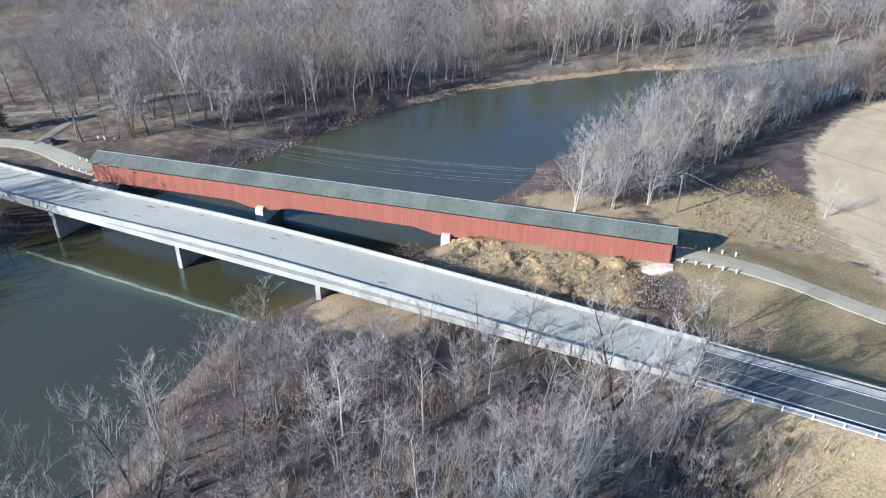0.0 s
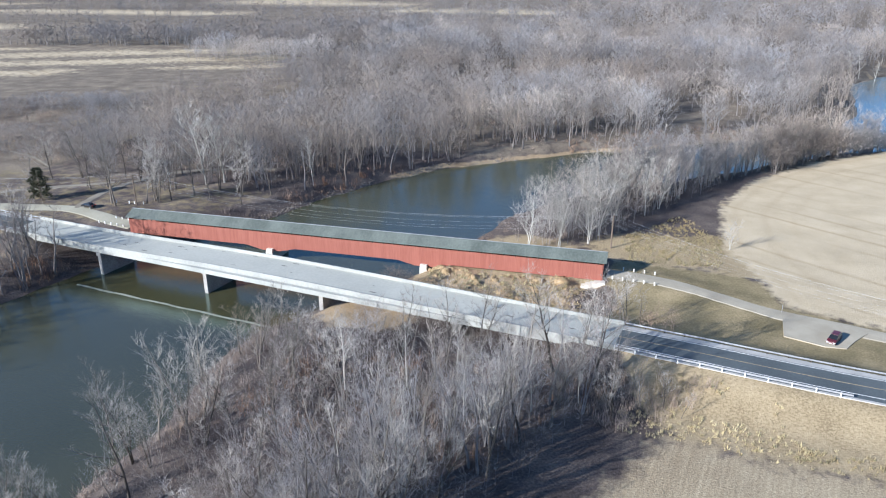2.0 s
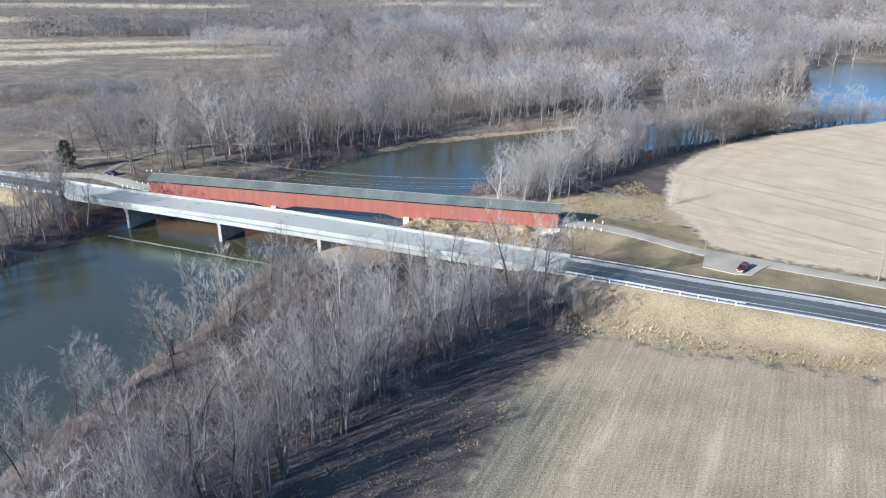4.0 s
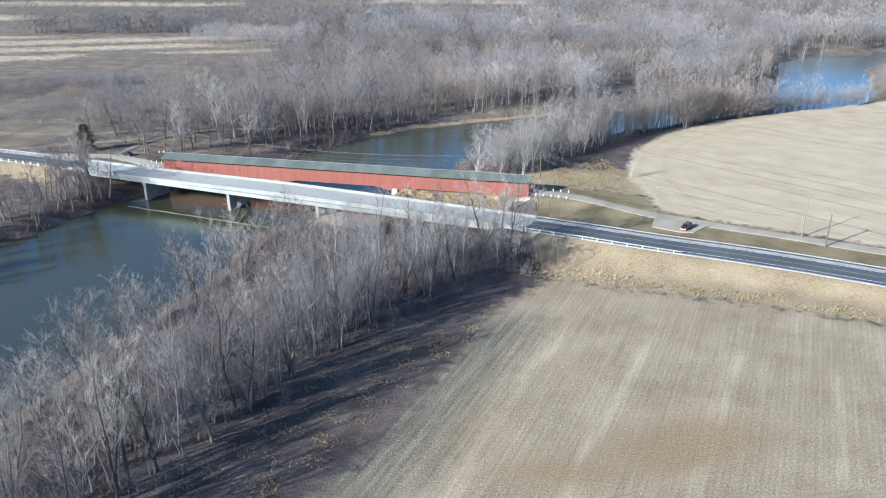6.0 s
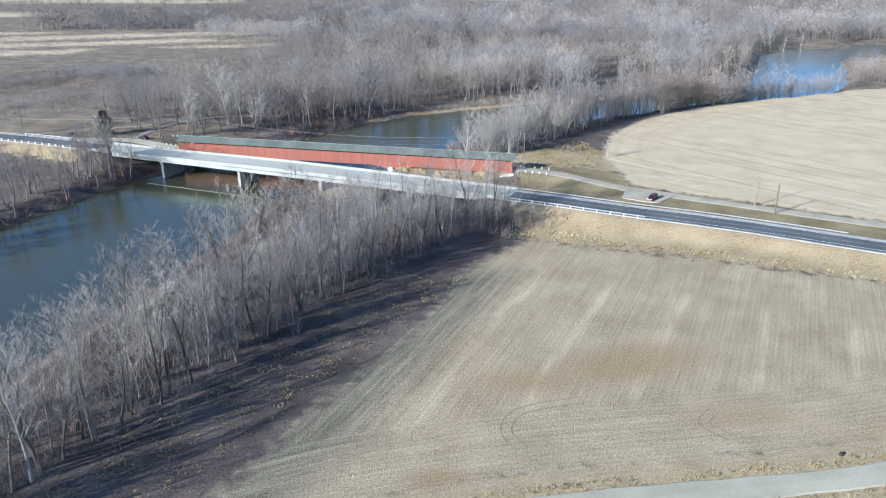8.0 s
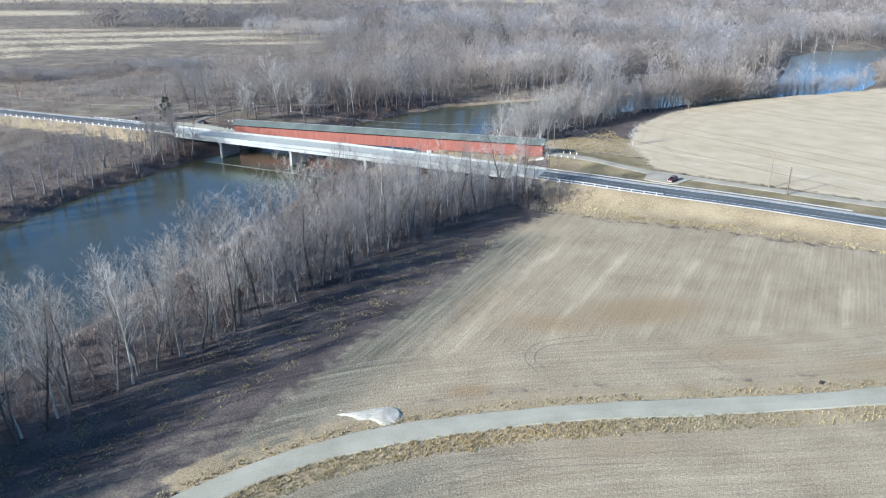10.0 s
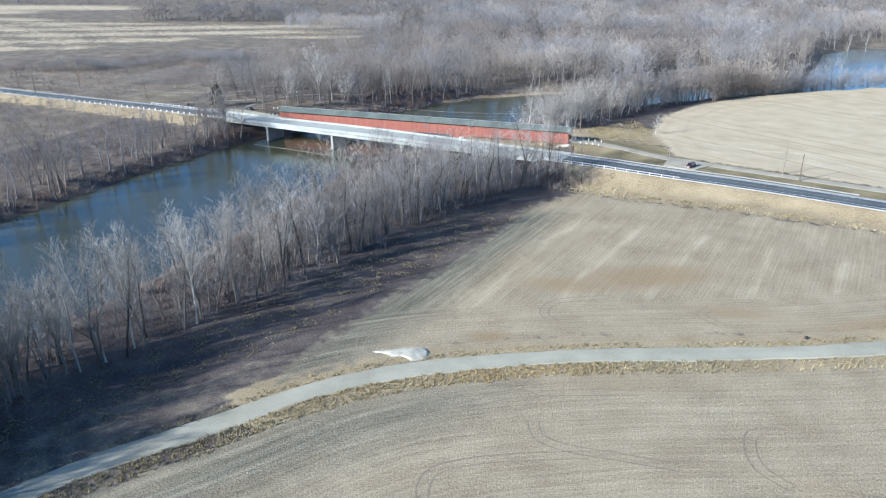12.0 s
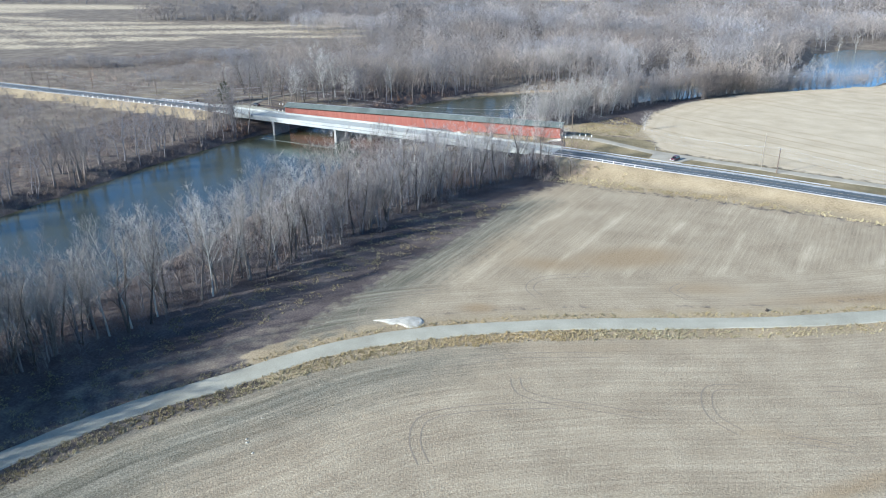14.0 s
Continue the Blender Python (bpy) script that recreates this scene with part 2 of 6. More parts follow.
    def drills(vec, spacing, warp):
        w = n.new("ShaderNodeTexWave")
        w.wave_type, w.bands_direction = "BANDS", "X"
        w.inputs["Scale"].default_value = 0.314 / spacing
        w.inputs["Distortion"].default_value, w.inputs["Detail"].default_value, w.inputs["Detail Scale"].default_value = warp, 3, 1.2
        l.new(vec, w.inputs["Vector"])
        return w.outputs["Fac"]

    south = n.new("ShaderNodeAttribute")
    south.attribute_name = "south"
    st2 = n.new("ShaderNodeMapping")
    st2.inputs["Scale"].default_value = (1, 0.16, 1)
    l.new(mp2.outputs[0], st2.inputs["Vector"])
    broken = ramp(noise_tex(0.3, 6, st.outputs[0], 0.75), [(0.36, (0, 0, 0)), (0.62, (1, 1, 1))])
    broken2 = ramp(noise_tex(0.06, 6, st2.outputs[0], 0.7), [(0.42, (0, 0, 0)), (0.70, (0.4, 0.4, 0.4))])
    xyz = n.new("ShaderNodeSeparateXYZ")
    l.new(pos, xyz.inputs[0])
    head = n.new("ShaderNodeMapRange")
    head.inputs[1].default_value, head.inputs[2].default_value, head.inputs[3].default_value, head.inputs[4].default_value = -83, -76, 1, 0
    l.new(math_node("MULTIPLY_ADD", xyz.outputs[0], 0.177, xyz.outputs[1]), head.inputs[0])
    passes = math_node("MULTIPLY", math_node("MULTIPLY", math_node("POWER", drills(mp.outputs[0], 18.2, 2.2), 20.0), broken), head.outputs[0])
    passes2 = math_node("MULTIPLY", math_node("POWER", drills(mp2.outputs[0], 7.5, 1.2), 5.0), broken2)
    rows_a, rows_b = drills(mp.outputs[0], 0.95, 0.5), drills(mp2.outputs[0], 1.2, 0.9)

    def blend(fac, a, b_):
        x = n.new("ShaderNodeMix")
        l.new(fac, x.inputs[0])
        l.new(a, x.inputs[2])
        l.new(b_, x.inputs[3])
        return x.outputs[0]

    passes = blend(south.outputs["Fac"], passes, passes2)
    rows_ = blend(south.outputs["Fac"], rows_a, rows_b)
    clods = noise_tex(3.0, 5, pos, 0.75)
    # loose straw drawn out along the drills
    fa, fb = n.new("ShaderNodeMapping"), n.new("ShaderNodeMapping")
    for k_, src_ in ((fa, mp), (fb, mp2)):
        k_.inputs["Scale"].default_value = (1, 0.045, 1)
        l.new(src_.outputs[0], k_.inputs["Vector"])
    straw = blend(south.outputs["Fac"], noise_tex(0.9, 4, fa.outputs[0], 0.65), noise_tex(0.8, 4, fb.outputs[0], 0.65))
    f = math_node("MULTIPLY_ADD", passes, 0.095, math_node("MULTIPLY_ADD", rows_, 0.022, math_node("MULTIPLY_ADD", clods, 0.57, math_node("MULTIPLY_ADD", straw, 0.15, math_node("MULTIPLY", mid, 0.17)))))
    bean = ramp(f, [(0.37, (0.245, 0.192, 0.125)), (0.495, (0.44, 0.365, 0.245)), (0.62, (0.635, 0.54, 0.38))])
    soil = ramp(fine, [(0.35, (0.255, 0.175, 0.092)), (0.65, (0.39, 0.29, 0.165))])
    bare = n.new("ShaderNodeAttribute")
    bare.attribute_name = "bare"
    patch = ramp(math_node("MULTIPLY_ADD", bare.outputs["Fac"], 0.55, math_node("MULTIPLY", math_node("MULTIPLY_ADD", clods, 0.5, mid), 0.40)), [(0.37, (0, 0, 0)), (0.72, (0.75, 0.75, 0.75))])
    bean = mix(patch, bean, soil)
    weeds = ramp(math_node("MULTIPLY_ADD", clods, 0.6, math_node("MULTIPLY", straw, 0.4)), [(0.40, (0.105, 0.096, 0.066)), (0.51, (0.22, 0.20, 0.145)), (0.62, (0.38, 0.345, 0.25))])
    bean = mix(mask("weedy_dark", 0.35), bean, weeds)
    ms = n.new("ShaderNodeMapping")
    ms.inputs["Rotation"].default_value, ms.inputs["Scale"].default_value = (0, 0, radians(-20)), (0.12, 1, 1)
    l.new(pos, ms.inputs["Vector"])
    ef = math_node("MULTIPLY_ADD", noise_tex(0.12, 3, ms.outputs[0]), 0.12, math_node("MULTIPLY_ADD", mid, 0.30, math_node("MULTIPLY_ADD", clods, 0.33, math_node("MULTIPLY", fine, 0.25))))
    tan = ramp(ef, [(0.37, (0.415, 0.335, 0.22)), (0.5, (0.55, 0.46, 0.312)), (0.63, (0.655, 0.562, 0.40))])
    me_ = n.new("ShaderNodeMapping")
    me_.inputs["Rotation"].default_value = (0, 0, radians(125))
    l.new(pos, me_.inputs["Vector"])
    se_ = n.new("ShaderNodeMapping")
    se_.inputs["Scale"].default_value = (1, 0.06, 1)
    l.new(me_.outputs[0], se_.inputs["Vector"])
    furrow = math_node("MULTIPLY", math_node("POWER", drills(me_.outputs[0], 9.5, 0.8), 14.0), ramp(noise_tex(0.09, 4, se_.outputs[0], 0.6), [(0.46, (0, 0, 0)), (0.62, (0.55, 0.55, 0.55))]))
    tan = mix(furrow, tan, soil)
    rim = n.new("ShaderNodeAttribute")
    rim.attribute_name = "rim"
    rv = n.new("ShaderNodeCombineXYZ")
    l.new(rim.outputs["Fac"], rv.inputs[0])
    fade = n.new("ShaderNodeMapRange")
    fade.inputs[1].default_value, fade.inputs[2].default_value, fade.inputs[3].default_value, fade.inputs[4].default_value = 14, 34, 0.2, 0
    l.new(rim.outputs["Fac"], fade.inputs[0])
    rounds = math_node("MULTIPLY", math_node("MULTIPLY", math_node("POWER", drills(rv.outputs[0], 8.5, 0.6), 5.0), fade.outputs[0]), math_node("MULTIPLY", mid, 1.6))
    tan = mix(rounds, tan, soil)
    col = litter
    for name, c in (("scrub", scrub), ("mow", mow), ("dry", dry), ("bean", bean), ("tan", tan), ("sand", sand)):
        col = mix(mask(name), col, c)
    b = n["Principled BSDF"]
    l.new(col, b.inputs["Base Color"])
    b.inputs["Roughness"].default_value, b.inputs["Specular IOR Level"].default_value = 0.95, 0.15
    bp = n.new("ShaderNodeBump")
    bp.inputs["Strength"].default_value, bp.inputs["Distance"].default_value = 0.75, 0.23
    l.new(math_node("MULTIPLY_ADD", clods, 0.7, math_node("MULTIPLY", fine, 0.5)), bp.inputs["Height"])
    l.new(bp.outputs[0], b.inputs["Normal"])
    return m


M_GROUND = ground_material()


# ---- mesh helpers ----
class Build:
    """Collects vertices and faces for one mesh."""

    def __init__(self):
        self.v, self.f = [], []

    def add(self, verts, faces):
        k = len(self.v)
        self.v.extend(tuple(p) for p in verts)
        self.f.extend(tuple(i + k for i in q) for q in faces)
        return self

    def box(self, x0, y0, z0, x1, y1, z1, turn=None):
        p = [Vector((x, y, z)) for z in (z0, z1) for x, y in ((x0, y0), (x1, y0), (x1, y1), (x0, y1))]
        if turn:
            p = [turn @ q for q in p]
        return self.add(p, [(3, 2, 1, 0), (4, 5, 6, 7), (0, 1, 5, 4), (1, 2, 6, 5), (2, 3, 7, 6), (3, 0, 4, 7)])

    def prism(self, outline, axis, a, b):
        """A closed outline in two coordinates, drawn out along the third from a to b."""
        def at(p, t):
            return {0: (t, p[0], p[1]), 1: (p[0], t, p[1]), 2: (p[0], p[1], t)}[axis]
        k = len(outline)
        vs = [at(p, a) for p in outline] + [at(p, b) for p in outline]
        fs = [tuple(range(k))[::-1], tuple(range(k, 2 * k))] + [(i, (i + 1) % k, k + (i + 1) % k, k + i) for i in range(k)]
        return self.add(vs, fs)

    def tube(self, pts, radii, sides):
        k0 = len(self.v)
        for i, p in enumerate(pts):
            d = (pts[min(i + 1, len(pts) - 1)] - pts[max(i - 1, 0)]).normalized()
            a = d.orthogonal().normalized()
            b = d.cross(a)
            for s in range(sides):
                t = 2 * math.pi * s / sides
                self.v.append(tuple(p + radii[i] * (a * math.cos(t) + b * math.sin(t))))
        for i in range(len(pts) - 1):
            for s in range(sides):
                s2 = (s + 1) % sides
                self.f.append((k0 + i * sides + s, k0 + i * sides + s2, k0 + (i + 1) * sides + s2, k0 + (i + 1) * sides + s))
        return self

    def mesh(self, name, material, smooth=False):
        me = bpy.data.meshes.new(name)
        me.from_pydata(self.v, [], self.f)
        me.materials.append(material)
        if smooth:
            me.shade_smooth()
        me.update()
        return me


def part(name, build, material, parent, label="", smooth=False):
    ob = new(name, build.mesh(name, material, smooth))
    ob.parent = parent
    if label:
        ob["label"] = label
    return ob


def thing(name, label, category, group="", kind="", at=None):
    ob = tagged(new(name), label, category, group, kind)
    if at:
        ob.matrix_world = at
    return ob


def raw_mesh(name, verts, tris, material, tone=None):
    """A large mesh straight from arrays of vertices and triangles."""
    me = bpy.data.meshes.new(name)
    me.vertices.add(len(verts))
    me.vertices.foreach_set("co", np.asarray(verts, dtype=np.float32).ravel())
    me.loops.add(len(tris) * 3)
    me.loops.foreach_set("vertex_index", np.asarray(tris, dtype=np.int32).ravel())
    me.polygons.add(len(tris))
    me.polygons.foreach_set("loop_start", np.arange(0, len(tris) * 3, 3, dtype=np.int32))
    me.update(calc_edges=True)
    if tone is not None:
        at = me.attributes.new("tone", "FLOAT", "POINT")
        at.data.foreach_set("value", np.asarray(tone, dtype=np.float32))
    me.materials.append(material)
    return me


def spline(points, step=3.0):
    """A smooth line through points of any number of coordinates, at even steps."""
    p = np.array(points, dtype=float)
    out = []
    for i in range(len(p) - 1):
        a, b, c, d = p[max(i - 1, 0)], p[i], p[i + 1], p[min(i + 2, len(p) - 1)]
        k = max(2, int(np.linalg.norm((c - b)[:2]) / step))
        for t in np.arange(k) / k:
            out.append(0.5 * (2 * b + (c - a) * t + (2 * a - 5 * b + 4 * c - d) * t * t + (3 * b - a - 3 * c + d) * t ** 3))
    out.append(p[-1])
    return np.array(out)


# ---- plan ----
WATER_Z = -3.6
# river: x, y, half width
RIVER = spline([(-330, -900, 38), (-240, -430, 38), (-160, -300, 38), (-124, -215, 38), (-116, -140, 38), (-112, -80, 37), (-106, -30, 33), (-84, 8, 34), (-72, 40, 33), (-54, 80, 30), (-16, 116, 27),
                (26, 146, 23), (74, 184, 20), (117, 216, 26), (142, 255, 28), (156, 320, 28), (172, 385, 30), (225, 425, 30), (330, 455, 30), (900, 520, 34)], 6)
LANE = spline([(-73, -400), (-70, -345), (-66, -310), (-60.5, -286), (-50, -262), (-43, -246), (-35, -230), (-22.5, -213.5), (-13, -200), (-3, -190), (10, -181), (33, -169.3), (57, -160.2), (81, -150.6), (102.5, -139.8), (122, -128), (180, -92), (300, -60)], 3)
DRIVE_E = spline([(0.5, 4.2, 1.35), (9, 3.8, 1.25), (16, 2.4, 1.05), (22, 0.4, 0.8), (28, -2.2, 0.55), (34, -5, 0.35), (40, -7.4, 0.2), (48, -9.3, 0.12), (58, -12.2, 0.08), (72, -16, 0.08), (118, -28, 0.1), (200, -46, 0.15), (400, -90, 0.2)], 3)
DRIVE_W = spline([(-138.5, 4.2, 1.5), (-148, 6.5, 1.5), (-159, 10.5, 1.5), (-170, 13, 1.5), (-183, 11, 1.5), (-200, 8, 1.6), (-235, 4, 1.8), (-270, 12, 1.8)], 3)
PARK_ROAD = spline([(-168, 13.5, 1.5), (-171, 29, 1.4), (-170, 44, 1.3), (-163, 59, 1.3), (-150, 68, 1.2), (-128, 74, 1.2)], 3)
PARK_ROAD_W = spline([(-235, 6, 1.8), (-216, 15, 1.6), (-197, 29, 1.4), (-176, 43, 1.3)], 3)
ROAD_SLOPE = -0.177
ROAD_U = Vector((1, ROAD_SLOPE, 0)).normalized()
ROAD_HALF = 5.6


def road_y(x):
    # straight to the east, bending a little south of that line in the west
    d = -90.0 - np.asarray(x, dtype=float)
    return -35.0 + ROAD_SLOPE * (x - 5) - 0.046 * 0.5 * (d + np.sqrt(d * d + 400.0)) - 2.2 * np.exp(-((np.asarray(x, dtype=float) + 140.0) / 45.0) ** 2) + 2.6 * np.exp(-((np.asarray(x, dtype=float) - 70.0) / 32.0) ** 2)


def road_z(x):
    return np.interp(x, [-2000, -420, -260, -166, 5, 22, 46, 72, 120, 2000], [1.6, 2.4, 3.3, 4.2, 4.2, 4.05, 3.3, 2.8, 2.4, 1.5])


def smooth(a, b, x):
    t = np.clip((x - a) / (b - a), 0, 1)
    return t * t * (3 - 2 * t)


def near_line(line, X, Y, step=1):
    """Distance to the nearest point of a line, and the index of that point."""
    best = np.full(X.shape, 1e9)
    which = np.zeros(X.shape, dtype=int)
    for i in range(0, len(line), step):
        d = (X - line[i][0]) ** 2 + (Y - line[i][1]) ** 2
        m = d < best
        best[m], which[m] = d[m], i
    return np.sqrt(best), which


def inside(poly, X, Y):
    r = np.zeros(X.shape, dtype=bool)
    k = len(poly)
    for i in range(k):
        (x0, y0), (x1, y1) = poly[i], poly[(i + 1) % k]
        c = (y0 > Y) != (y1 > Y)
        with np.errstate(divide="ignore", invalid="ignore"):
            r ^= c & (X < (x1 - x0) * (Y - y0) / (y1 - y0 + 1e-12) + x0)
    return r


def soft_inside(poly, X, Y, soft=6.0):
    """1 well inside an outline, 0 well outside, in a straight slope across its edge."""
    d = np.full(X.shape, 1e9)
    k = len(poly)
    for i in range(k):
        (x0, y0), (x1, y1) = poly[i], poly[(i + 1) % k]
        t = np.clip(((X - x0) * (x1 - x0) + (Y - y0) * (y1 - y0)) / ((x1 - x0) ** 2 + (y1 - y0) ** 2), 0, 1)
        d = np.minimum(d, (X - x0 - t * (x1 - x0)) ** 2 + (Y - y0 - t * (y1 - y0)) ** 2)
    d = np.sqrt(d)
    return np.clip(0.5 + np.where(inside(poly, X, Y), d, -d) / soft, 0, 1)


def wobble(X, Y, size, seed):
    """Smooth random relief from a few crossed waves."""
    r = np.random.RandomState(seed)
    z = np.zeros(X.shape)
    for _ in range(7):
        a, ph, k = r.uniform(0, 2 * math.pi), r.uniform(0, 6.28), r.uniform(0.6, 1.6) / size
        z += np.sin((X * math.cos(a) + Y * math.sin(a)) * k * 2 * math.pi + ph)
    return z / 7


def river_gap(X, Y):
    """Metres outside the water's edge; negative in the river."""
    d, i = near_line(RIVER, X, Y)
    return d - RIVER[i, 2] + 2.5 * wobble(X, Y, 38, 5) + 1.3 * wobble(X, Y, 13, 7)


def height(X, Y):
    gap = river_gap(X, Y)
    west = smooth(-118, -138, X) * smooth(-3, 5, Y)
    base = 0.10 * wobble(X, Y, 30, 1) + 1.4 * west
    # rise to the covered bridge's east end, and the rough bank before it
    base = base + 1.0 * np.exp(-(((X - 6) / 15) ** 2 + ((Y - 4) / 9) ** 2))
    rough = smooth(-48, -40, X) * smooth(2, -4, X) * smooth(-24, -17, Y) * smooth(3, -2, Y)
    base = base + rough * (0.45 + 1.3 * wobble(X, Y, 8, 31) + 0.7 * wobble(X, Y, 4.6, 32))
    woods = smooth(-24, -40, X) * smooth(-40, -60, Y) + smooth(150, 190, Y)
    base = base + 0.35 * wobble(X, Y, 17, 3) * np.clip(woods, 0, 1)
    far = smooth(900, 2600, np.hypot(X, Y))
    base = base + far * 14 * (0.5 + 0.5 * wobble(X, Y, 1400, 9))
    bank = WATER_Z - 0.5 + (base - WATER_Z + 0.5) * smooth(-2.5, 9 + 3 * wobble(X, Y, 23, 8), gap)
    bed = WATER_Z - 0.5 - 2.0 * smooth(-2.5, -12, gap)
    z = np.where(gap > -2.5, bank, bed)
    # road embankment, broken off where the bridge spans the river
    off = (Y - road_y(X)) / math.sqrt(1 + ROAD_SLOPE ** 2)
    rz = road_z(X) - 0.25
    side = np.clip(np.abs(off) - ROAD_HALF - 0.6, 0, None)
    run = np.clip(np.maximum(-4 - X, 0) * (X > -80) + np.maximum(X + 158, 0) * (X <= -80), 0, None)
    emb = rz - 0.38 * side - 0.55 * run
    soft = 0.8
    z = np.maximum(z, emb) + soft * 0.25 * np.exp(-((z - emb) / soft) ** 2) * (side > 0)
    return z


def drive_fit(X, Y, Z):
    """Levels the ground a little under the gravel drives and the lane."""
    for line, half in ((DRIVE_E, 3.2), (DRIVE_W, 3.0), (PARK_ROAD, 2.6), (PARK_ROAD_W, 2.6)):
        d, i = near_line(line, X, Y)
        t = smooth(half + 4.5, half + 0.5, d)
        Z = Z * (1 - t) + (line[i, 2] - 0.14) * t
    d, i = near_line(LANE, X, Y)
    t = smooth(9, 4.2, d)
    Z = Z * (1 - t) + (0.1 - 0.14) * t
    # scoured hollows beside the covered bridge's abutments
    for cx_, cy_ in ((-3.4, -1.6), (-135.5, -1.8)):
        Z = Z - 1.7 * np.exp(-((X - cx_) / 3.4) ** 4 - ((Y - cy_) / 2.6) ** 4) * (Z > -1.4)
    return Z


# ---- ground ----
def graded(lo, hi, step, far):
    a = list(np.arange(lo, hi + 0.1, step))
    s = step
    while a[-1] < far:
        s *= 1.22
        a.append(a[-1] + s)
    s = step
    while a[0] > -far:
        s *= 1.22
        a.insert(0, a[0] - s)
    return np.array(a)


def beside(line, off, x0, x1):
    """Points of a line between two x, moved to its left by off."""
    d = np.gradient(line[:, :2], axis=0)
    d /= np.linalg.norm(d, axis=1)[:, None]
    q = line[:, :2] + off * np.stack([-d[:, 1], d[:, 0]], -1)
    return [tuple(p) for p in q[(line[:, 0] >= x0) & (line[:, 0] <= x1)][::3]]


SW_FIELD = [(-19, -198), (-19, -190), (-17, -177), (-12.5, -156), (-7, -136), (-2, -116), (2, -84), (14, -62), (34, -64.5), (61, -66), (94, -70), (200, -92), (400, -128), (400, -20)] + beside(LANE, 6.2, -12, 300)[::-1]
S_FIELD = beside(LANE, -6.6, -62, 300) + [(700, 40), (700, -900), (-54, -900)]
E_FIELD = [(31, 36), (33, 73), (47, 108), (72, 140), (100, 163), (125, 184), (168, 214), (260, 250), (420, 290), (900, 330), (900, -190), (400, -84), (200, -41), (118, -24), (72, -11), (55, -7), (42, -2), (37, 18)]
WEST_TAN = [(-1100, 120), (-700, 122), (-462, 146), (-405, 212), (-372, 290), (-300, 300), (-247, 330), (-232, 372), (-262, 396), (-345, 452), (-450, 428), (-563, 402), (-700, 420), (-900, 520), (-1100, 640)]
FAR_TAN = [(-2600, 200), (-1000, 330), (-720, 470), (-640, 640), (-420, 740), (-250, 800), (-120, 930), (-80, 1150), (-400, 1500), (-1400, 2600), (-2800, 2600)]
gx, gy = graded(-236, 170, 2.0, 3800), graded(-300, 250, 2.0, 3800)
X, Y = np.meshgrid(gx, gy)
Z = drive_fit(X, Y, height(X, Y))
gap = river_gap(X, Y)
road_off = (Y - road_y(X)) / math.sqrt(1 + ROAD_SLOPE ** 2)
masks = {}
masks["bean"] = np.maximum(soft_inside(SW_FIELD, X, Y, 20), soft_inside(S_FIELD, X, Y, 7))
strips = 0.5 + 0.6 * np.sin((Y * 0.9 - X * 0.42) / 9.0) + 0.35 * wobble(X, Y, 40, 13)
masks["tan"] = np.maximum(soft_inside(E_FIELD, X, Y, 13), np.maximum(soft_inside(WEST_TAN, X, Y, 30) * np.clip(0.36 + 0.27 * strips, 0, 0.60), soft_inside(FAR_TAN, X, Y, 60) * np.clip(0.40 + 0.32 * np.sin((Y * 0.93 - X * 0.22) / 38.0 + 2.0 + wobble(X, Y, 300, 4)) + 0.2 * wobble(X, Y, 120, 14), 0, 0.66)))
masks["south"] = np.maximum(soft_inside(S_FIELD, X, Y), np.clip((27 - near_line(LANE, X, Y)[0]) / 4, 0, 1))
fine_lane = np.stack([np.interp(np.linspace(0, len(LANE) - 1, len(LANE) * 4), np.arange(len(LANE)), LANE[:, k]) for k in (0, 1)], -1)
lane_d, lane_i = near_line(fine_lane, X, Y)
masks["lane_gap"], masks["lane_run"] = lane_d, lane_i * 0.75
masks["rim"] = np.clip((soft_inside(E_FIELD, X, Y, 100) - 0.5) * 100, 0, 50)
bare = np.zeros(X.shape)
# worn, reddish soil showing through the stubble: centre, half lengths, turn, strength
for bx, by, ra, rb, turn, much in ((43, -125, 16, 7, 0.5, 1.0), (25, -136, 13, 5, 0.3, 0.75), (6, -128, 8, 16, -0.2, 0.45), (13.8, -167.5, 4.5, 2.6, 0.4, 1.0), (101, -131, 24, 3.2, 0.42, 0.9), (62, -139, 12, 4, 0.3, 0.6), (88, -206, 26, 1.8, 0.72, 0.7), (80, -196, 14, 2.4, 0.1, 0.4), (45, -176, 20, 3, 0.4, 0.4)):
    ca, sa = math.cos(turn), math.sin(turn)
    bare = np.maximum(bare, much * np.exp(-(((X - bx) * ca + (Y - by) * sa) / ra) ** 2 - ((-(X - bx) * sa + (Y - by) * ca) / rb) ** 2))
masks["bare"] = bare
masks["weedy_dark"] = soft_inside([(-60, -300), (-40, -250), (-12, -208), (8, -191), (22, -186), (10, -204), (-8, -226), (-20, -260), (-24, -330)], X, Y, 22)
# same darker cover along the grove edge, grading the stubble's tone down
masks["weedy_dark"] = np.maximum(masks["weedy_dark"], soft_inside([(-24, -205), (-10, -196), (-5, -176), (0, -150), (8, -118), (14, -84), (-6, -84), (-14, -140)], X, Y, 16))
# pale grass cut back to the south-west: tree shade put into the verge's colour
dry = np.clip((9.8 - lane_d) / 3.5, 0, 0.8) * np.where(Y + 0.9 * X < -226, 0.45, 1.0)
dry = np.maximum(dry, smooth(35, 31, np.abs(road_off)) * smooth(4, 14, X + 0.4 * road_off + 6) * (road_off < 0) * (1 - masks["bean"]))
dry = np.maximum(dry, smooth(-52, -44, X) * smooth(6, -6, X) * smooth(-24, -17, Y) * smooth(6, 1, Y) * smooth(1, 5, gap) * 0.9)
